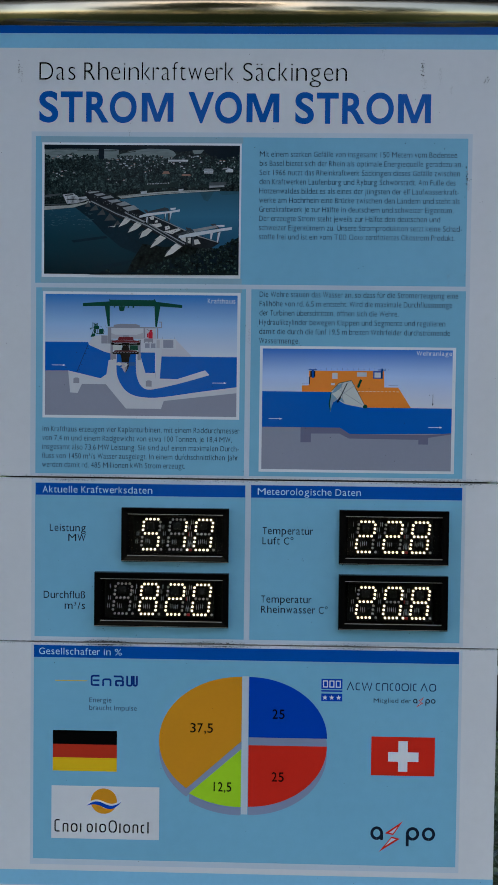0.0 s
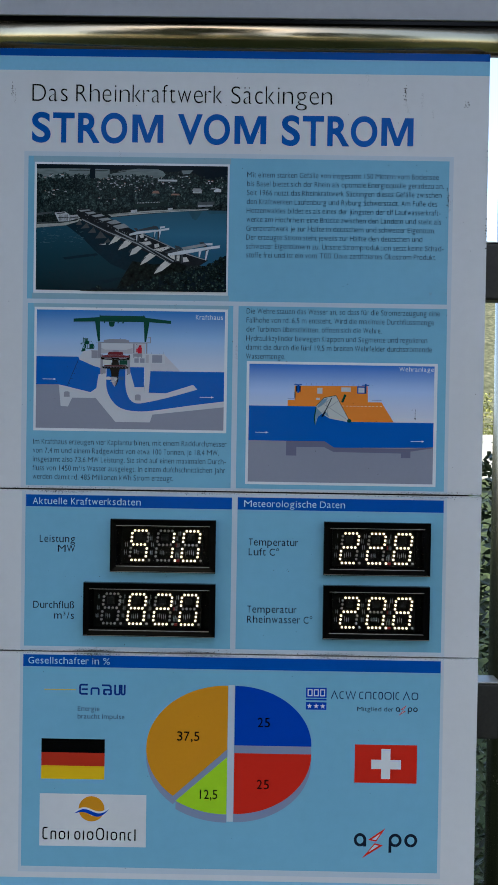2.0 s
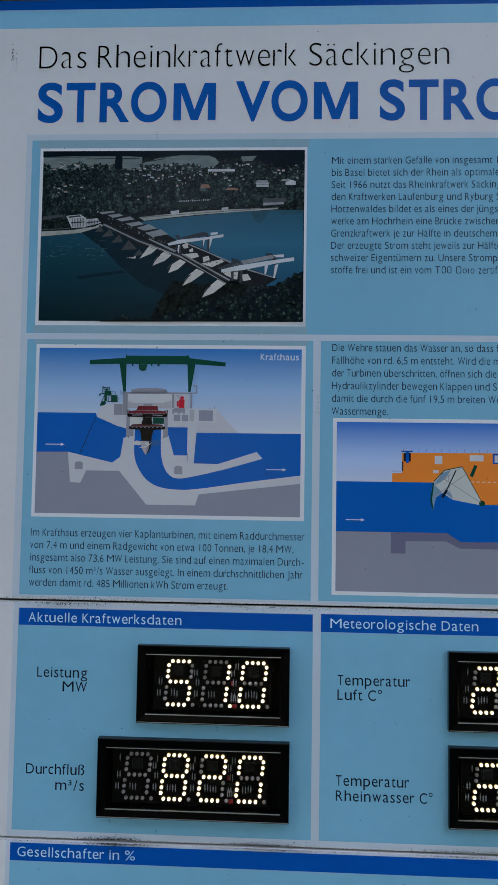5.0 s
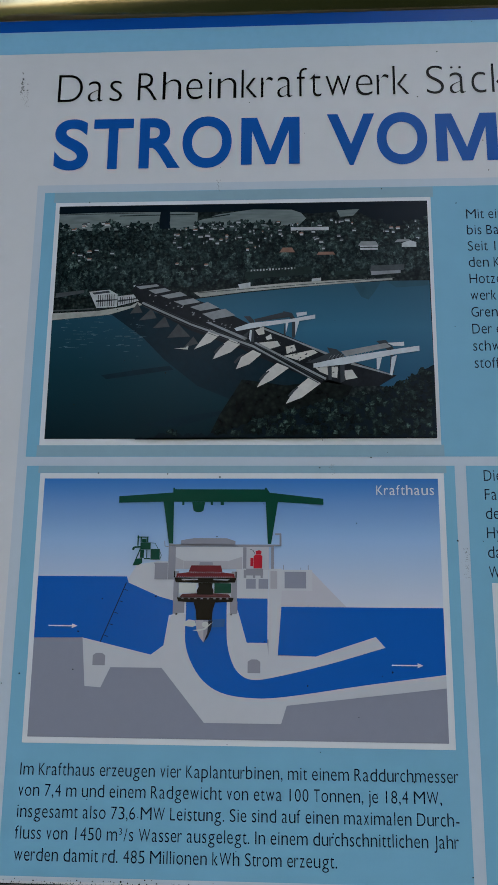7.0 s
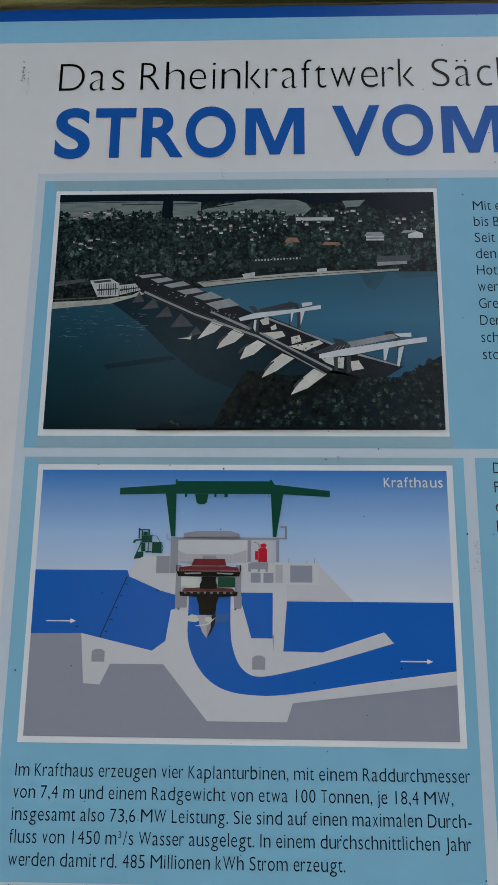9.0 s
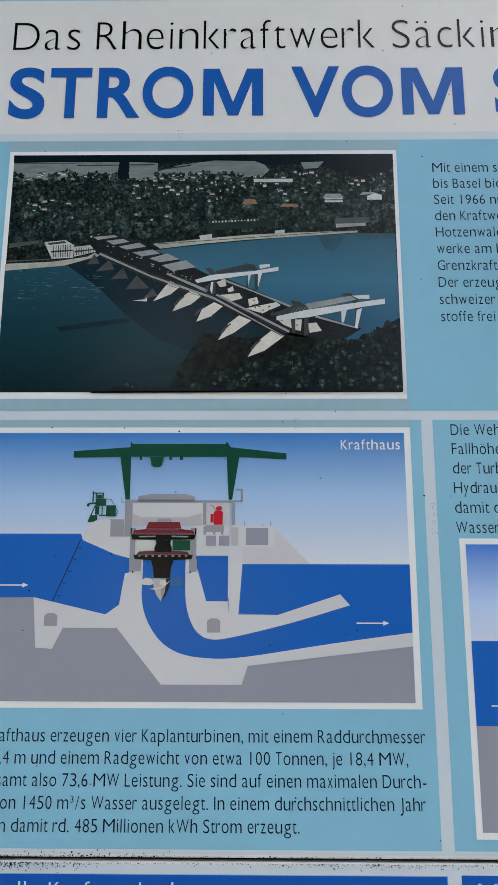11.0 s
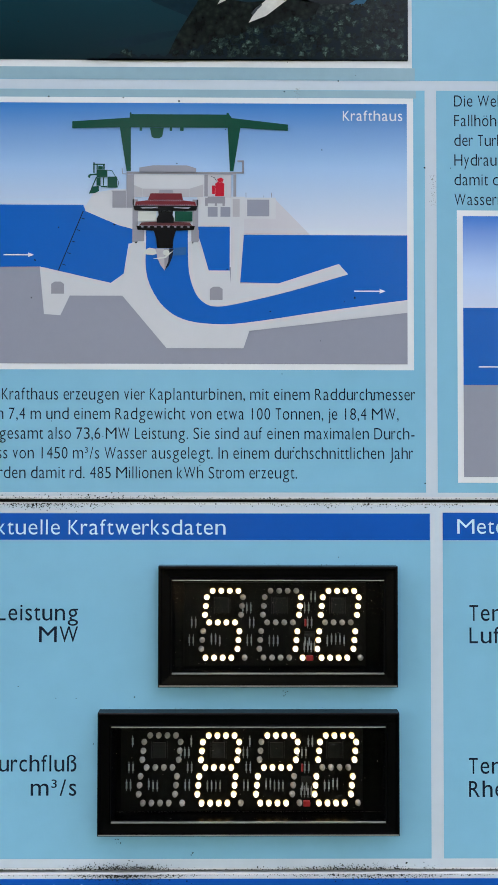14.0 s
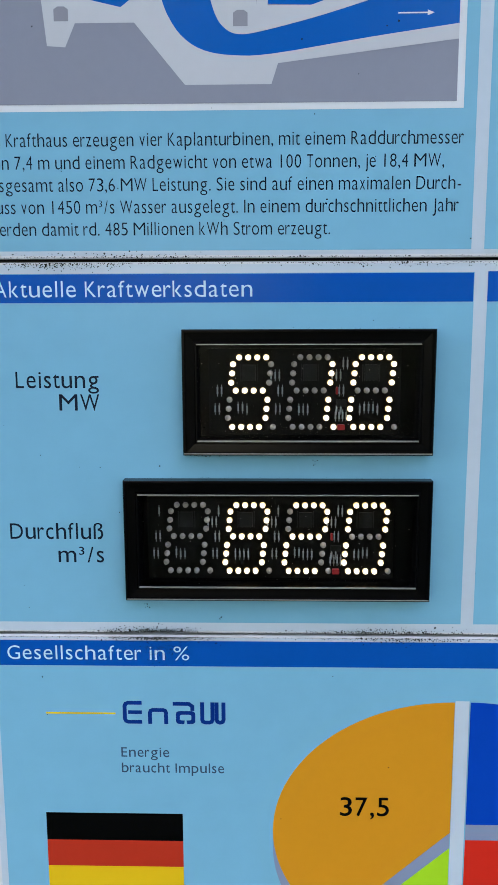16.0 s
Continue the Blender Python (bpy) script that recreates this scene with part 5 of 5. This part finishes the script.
def diode_mesh(name, material, side):
    bm = bmesh.new()
    rings = [(2.5, 0.0), (2.5, 0.8), (2.1, 0.9), (2.1, 3.2), (1.6, 4.3), (0.7, 4.8)]
    loops = [[bm.verts.new((r * math.cos(a * 0.6283) / 1000, -y / 1000, r * math.sin(a * 0.6283) / 1000)) for a in range(10)] for r, y in rings]
    for p, q in zip(loops, loops[1:]):
        for k in range(10):
            bm.faces.new((p[k], p[(k + 1) % 10], q[(k + 1) % 10], q[k]))
    bm.faces.new(loops[-1])
    bmesh.ops.recalc_face_normals(bm, faces=bm.faces)
    for f in bm.faces:
        f.smooth = True
    mesh = bpy.data.meshes.new(name)
    bm.to_mesh(mesh)
    bm.free()
    for one in (material, side):
        mesh.materials.append(one)
    for f in mesh.polygons:
        f.material_index = 1 if f.center.y > -0.0026 else 0
    return mesh


LIT_MESH, UNLIT_MESH = diode_mesh("lit_diode", LIT, LIT_SIDE), diode_mesh("dark_diode", UNLIT, UNLIT)


def moulding(bm, x0, x1, z0, z1, profile):
    """A picture-frame moulding: steps of (inset, depth towards the viewer) in metres, mitred at the corners."""
    loops = [[bm.verts.new((x, -d, z)) for x, z in ((x0 + i, z0 + i), (x1 - i, z0 + i), (x1 - i, z1 - i), (x0 + i, z1 - i))] for i, d in profile]
    for p, q in zip(loops, loops[1:]):
        for k in range(4):
            bm.faces.new((p[k], p[(k + 1) % 4], q[(k + 1) % 4], q[k]))
    bmesh.ops.recalc_face_normals(bm, faces=bm.faces)
    return bm


m, nodes, links, shade = shader("display_pane")
clear, shine, blend, fres = nodes.new("ShaderNodeBsdfTransparent"), nodes.new("ShaderNodeBsdfGlossy"), nodes.new("ShaderNodeMixShader"), nodes.new("ShaderNodeFresnel")
shine.inputs["Roughness"].default_value = 0.04
fres.inputs["IOR"].default_value = 1.09
links.new(fres.outputs[0], blend.inputs[0])
links.new(clear.outputs[0], blend.inputs[1])
links.new(shine.outputs[0], blend.inputs[2])
links.new(blend.outputs[0], nodes["Material Output"].inputs["Surface"])
PANE = m


def led_display(x0, x1, z0, z1, digits, start, pitch, foot, point, label):
    """A framed numeric display: digits of single diodes on a dark circuit board."""
    x0, x1, z0, z1, start, pitch, foot = (v / 1000 for v in (x0, x1, z0, z1, start, pitch, foot))
    rng = random.Random(round(x0 * 1e4) + round(z0 * 1e4))
    top = thing("led_display", ((x0 + x1) / 2, -0.003, z0), label, "LED display", "numeric displays on the board")
    frame_part = part("frame", moulding(bmesh.new(), x0, x1, z0, z1, [(0, 0.0006), (0, 0.0110), (0.0008, 0.0120), (0.0022, 0.0120), (0.0028, 0.0103), (0.0095, 0.0097), (0.0105, 0.0110), (0.0115, 0.0110), (0.0122, 0.0100), (0.0125, -0.0074)]), CASE, top, "black moulded plastic frame")
    i = 0.0117
    # Pale strips paint in the bright line that the frame's bevel reflects.
    bm = block(bmesh.new(), x0 + i, x1 - i, -0.0117, -0.0107, z1 - i - 0.0005, z1 - i + 0.0003)
    block(bm, x0 + i, x1 - i, -0.0117, -0.0107, z0 + i - 0.0006, z0 + i + 0.0005)
    block(bm, x0 + 0.001, x1 - 0.001, -0.0126, -0.0117, z0 + 0.0012, z0 + 0.0019)
    part("edge", bm, PALE_GREY, frame_part, "thin pale strip for the bright line the bevel reflects")
    part("back_plate", block(bmesh.new(), x0 + 0.0127, x1 - 0.0127, 0.0074, 0.0083, z0 + 0.0127, z1 - 0.0127), CASE, top, "black plate behind the circuit")
    pcb = part("circuit_board", block(bmesh.new(), max(x0 + 0.013, start - 0.019), start + pitch * (len(digits) - 1) + 0.038, 0.0062, 0.0073, foot - 0.007, foot + 0.064), BOARD, top, "black circuit board")
    pin = bmesh.new()
    tube(pin, (0, -0.0008, -0.0048), (0, -0.0008, 0.0048), 0.0003, sides=5)
    tube(pin, (0, -0.0009, -0.0026), (0, -0.0009, -0.0012), 0.00088, 0.0007, sides=6)
    tube(pin, (0, -0.0009, -0.0012), (0, -0.0009, 0.0012), 0.0007, sides=6)
    tube(pin, (0, -0.0009, 0.0012), (0, -0.0009, 0.0026), 0.0007, 0.00088, sides=6)
    pin_mesh = bpy.data.meshes.new("resistor")
    pin.to_mesh(pin_mesh)
    pin.free()
    pin_mesh.materials.append(PIN)
    base = place_of(pcb)

    def fit_pin(x, z):
        ob = new("resistor", pin_mesh)
        ob.parent, ob.location = pcb, Vector((x, 0.0061, z)) - base

    for k, sign in enumerate(digits):
        left = start + pitch * k
        digit = new("digit")
        digit.parent, digit.location = top, Vector((left, 0.0061, foot)) - place_of(top)
        digit.empty_display_size = 0.02
        on = SHAPES[sign] + ("p" if k == point else "")
        for key, spots in SEGMENTS.items():
            for x, z in spots:
                ob = new("diode", LIT_MESH if key in on else UNLIT_MESH)
                ob.parent, ob.location = digit, (x / 1000, 0, z / 1000)
        for q in range(rng.choice((3, 4, 5))):
            fit_pin(left + 0.005 + 0.0036 * q, foot + rng.choice((0.0145, 0.016)))
        for q in range(2):
            fit_pin(left - 0.0105 - 0.0034 * q, foot + 0.015)
            fit_pin(left - 0.0085 - 0.0034 * q, foot + 0.030)
            if rng.random() < 0.6:
                fit_pin(left - 0.0055 - 0.0034 * q, foot + 0.052)
        for q in range(3 if k else 0):
            fit_pin(left - 0.0178 + 0.0034 * q, foot + 0.0425)
        for q in (0.0072, 0.0208):
            part("pin_row", block(bmesh.new(), left + q - 0.0004, left + q + 0.0004, 0.0051, 0.0060, foot + 0.0375, foot + 0.0515), CHIP, pcb)
        part("chip", block(bmesh.new(), left + 0.0085, left + 0.0195, 0.0042, 0.0060, foot + 0.038, foot + 0.051, 0.0004), CHIP, pcb)
    mid = start + pitch * (len(digits) - 2) + 0.0395
    part("capacitor", block(bmesh.new(), mid - 0.003, mid + 0.003, 0.0022, 0.0060, foot - 0.0022, foot + 0.0022, 0.0006), CAP_RED, pcb, "red component")
    part("capacitor", block(bmesh.new(), mid - 0.0045, mid - 0.0028, 0.0032, 0.0060, foot + 0.027, foot + 0.033, 0.0004), CAP_RED, pcb, "red component")
    part("chip", block(bmesh.new(), mid - 0.0042, mid + 0.0042, 0.0045, 0.0060, foot + 0.0165, foot + 0.0225, 0.0004), CHIP, pcb)
    for q in range(4):
        fit_pin(mid - 0.0045 + 0.0029 * q, foot + 0.0095)
    pane = part("pane", block(bmesh.new(), x0 + 0.0122, x1 - 0.0122, -0.0087, -0.0077, z0 + 0.0122, z1 - 0.0122), PANE, top, "clear acrylic pane")
    pane.visible_shadow = False
    bm = bmesh.new()
    for _ in range(40):
        outline(bm, oval(1000 * rng.uniform(x0 + 0.014, x1 - 0.014), 1000 * rng.uniform(z0 + 0.014, z1 - 0.014), rng.uniform(0.15, 0.4), rng.uniform(0.15, 0.4), steps=6), 0.00905 / LAYER)
    bmesh.ops.triangulate(bm, faces=bm.faces)
    tagged(part("dust", bm, PALE_GREY, pane), kind="stuff")
    return top


led_display(*DISPLAYS[0], "510", -196, 49.7, 1275, 1, "black framed display with lit figures 51.0")
led_display(*DISPLAYS[1], " 820", -249, 50.0, 1152, -1, "wide black framed display with lit figures 820")
led_display(*DISPLAYS[2], "228", 208.5, 51.0, 1276, 1, "black framed display with lit figures 22.8")
led_display(*DISPLAYS[3], "208", 210.5, 51.0, 1152, 1, "black framed display with lit figures 20.8")

# ---- grime: specks, streaks and moss in the joints ----
rng = random.Random(41)


def seam_dirt(panel, z, down, centres):
    spots = []
    for x, wide, n in centres:
        spots += [(rng.gauss(x, wide), z + (-1 if down else 1) * abs(rng.gauss(0, 1.6)) * (1 + rng.random() ** 4), rng.uniform(0.15, 0.6) * (1 + rng.random() ** 5)) for _ in range(n * 5)]
    spots += [(rng.uniform(-470, 468), z + (-1 if down else 1) * abs(rng.gauss(0, 0.4)), rng.uniform(0.15, 0.5)) for _ in range(800)]
    random.seed(7)
    dabs("grime", panel, GRIME, 16, spots, "dark moss and dirt along the joint")


seam_dirt(middle, 1407.0, True, ((-330, 25, 60), (-60, 60, 30), (360, 60, 70)))
seam_dirt(upper, 1411.2, False, ((-300, 60, 30), (380, 50, 60)))
seam_dirt(middle, 1099.2, False, ((-265, 22, 120), (-70, 30, 80), (190, 40, 60)))
seam_dirt(lower, 1095.0, True, ((-262, 22, 120), (-50, 30, 60), (200, 40, 40)))
runs = [(313, 2178, 2.2, 34), (318, 2150, 3.0, 20), (345, 2172, 2.6, 30), (397, 1985, 2.0, 36), (401, 1968, 1.6, 20), (-433, 2176, 2.4, 26), (-428, 2160, 1.6, 18), (240, 2210, 4.0, 26), (367, 1795, 2.0, 20), (-227, 2055, 2.0, 14), (366, 2142, 2.0, 16), (-118, 1766, 1.8, 11), (-0.5, 1690, 2.2, 26)]
dabs("dirt_run", upper, STAIN, 15, [(rng.gauss(x, w * 0.7), z - h * rng.random() ** 1.4, rng.uniform(0.12, 0.42)) for x, z, w, h in runs for _ in range(int(h * 3.2))], "faint grey run of dirt")
dabs("fly_specks", upper, GRIME, 17, [(rng.uniform(-470, 468), rng.uniform(1415, 2245), rng.uniform(0.4, 1.1)) for _ in range(110)]
     + [(313 + rng.gauss(0, 1.5), 2170 + rng.gauss(0, 9), rng.uniform(0.6, 1.6)) for _ in range(26)]
     + [(397 + rng.gauss(0, 1.2), 1972 + rng.gauss(0, 11), rng.uniform(0.5, 1.5)) for _ in range(24)]
     + [(430 + rng.gauss(0, 3), 2151 + rng.gauss(0, 3), rng.uniform(0.6, 1.8)) for _ in range(9)]
     + [(-432 + rng.gauss(0, 2), 2166 + rng.gauss(0, 7), rng.uniform(0.5, 1.4)) for _ in range(18)]
     + [(470.5 + rng.gauss(0, 0.8), rng.uniform(1850, 2080), rng.uniform(0.5, 1.6)) for _ in range(30)])
dabs("smudge", lower, GRIME, 15.5, [(-258 + rng.gauss(0, 11), 1088 - abs(rng.gauss(0, 6)), rng.uniform(0.15, 0.5)) for _ in range(200)])
dabs("fly_specks", middle, GRIME, 17, [(rng.uniform(-470, 468), rng.uniform(1102, 1405), rng.uniform(0.3, 0.9)) for _ in range(40)])
dabs("fly_specks", lower, GRIME, 17, [(rng.uniform(-470, 468), rng.uniform(640, 1090), rng.uniform(0.3, 0.9)) for _ in range(30)])
for x0, x1, z0, z1 in DISPLAYS:
    dabs("frame_dirt", middle, GRIME, 16.5, [(x0 + 4 + abs(rng.gauss(0, 12)), z0 - 0.8 - abs(rng.gauss(0, 1.1)), rng.uniform(0.2, 0.7)) for _ in range(26)] + [(rng.uniform(x0, x1), z1 + 0.3 + abs(rng.gauss(0, 0.5)), rng.uniform(0.1, 0.35)) for _ in range(30)])
for x, z in ((-268, 1123), (-207, 1112), (-128, 1246), (105, 1261)):
    dabs("fly_specks", middle, GRIME, 17, [(x + rng.gauss(0, 1.1), z + rng.gauss(0, 1.6), rng.uniform(0.3, 0.8)) for _ in range(6)])
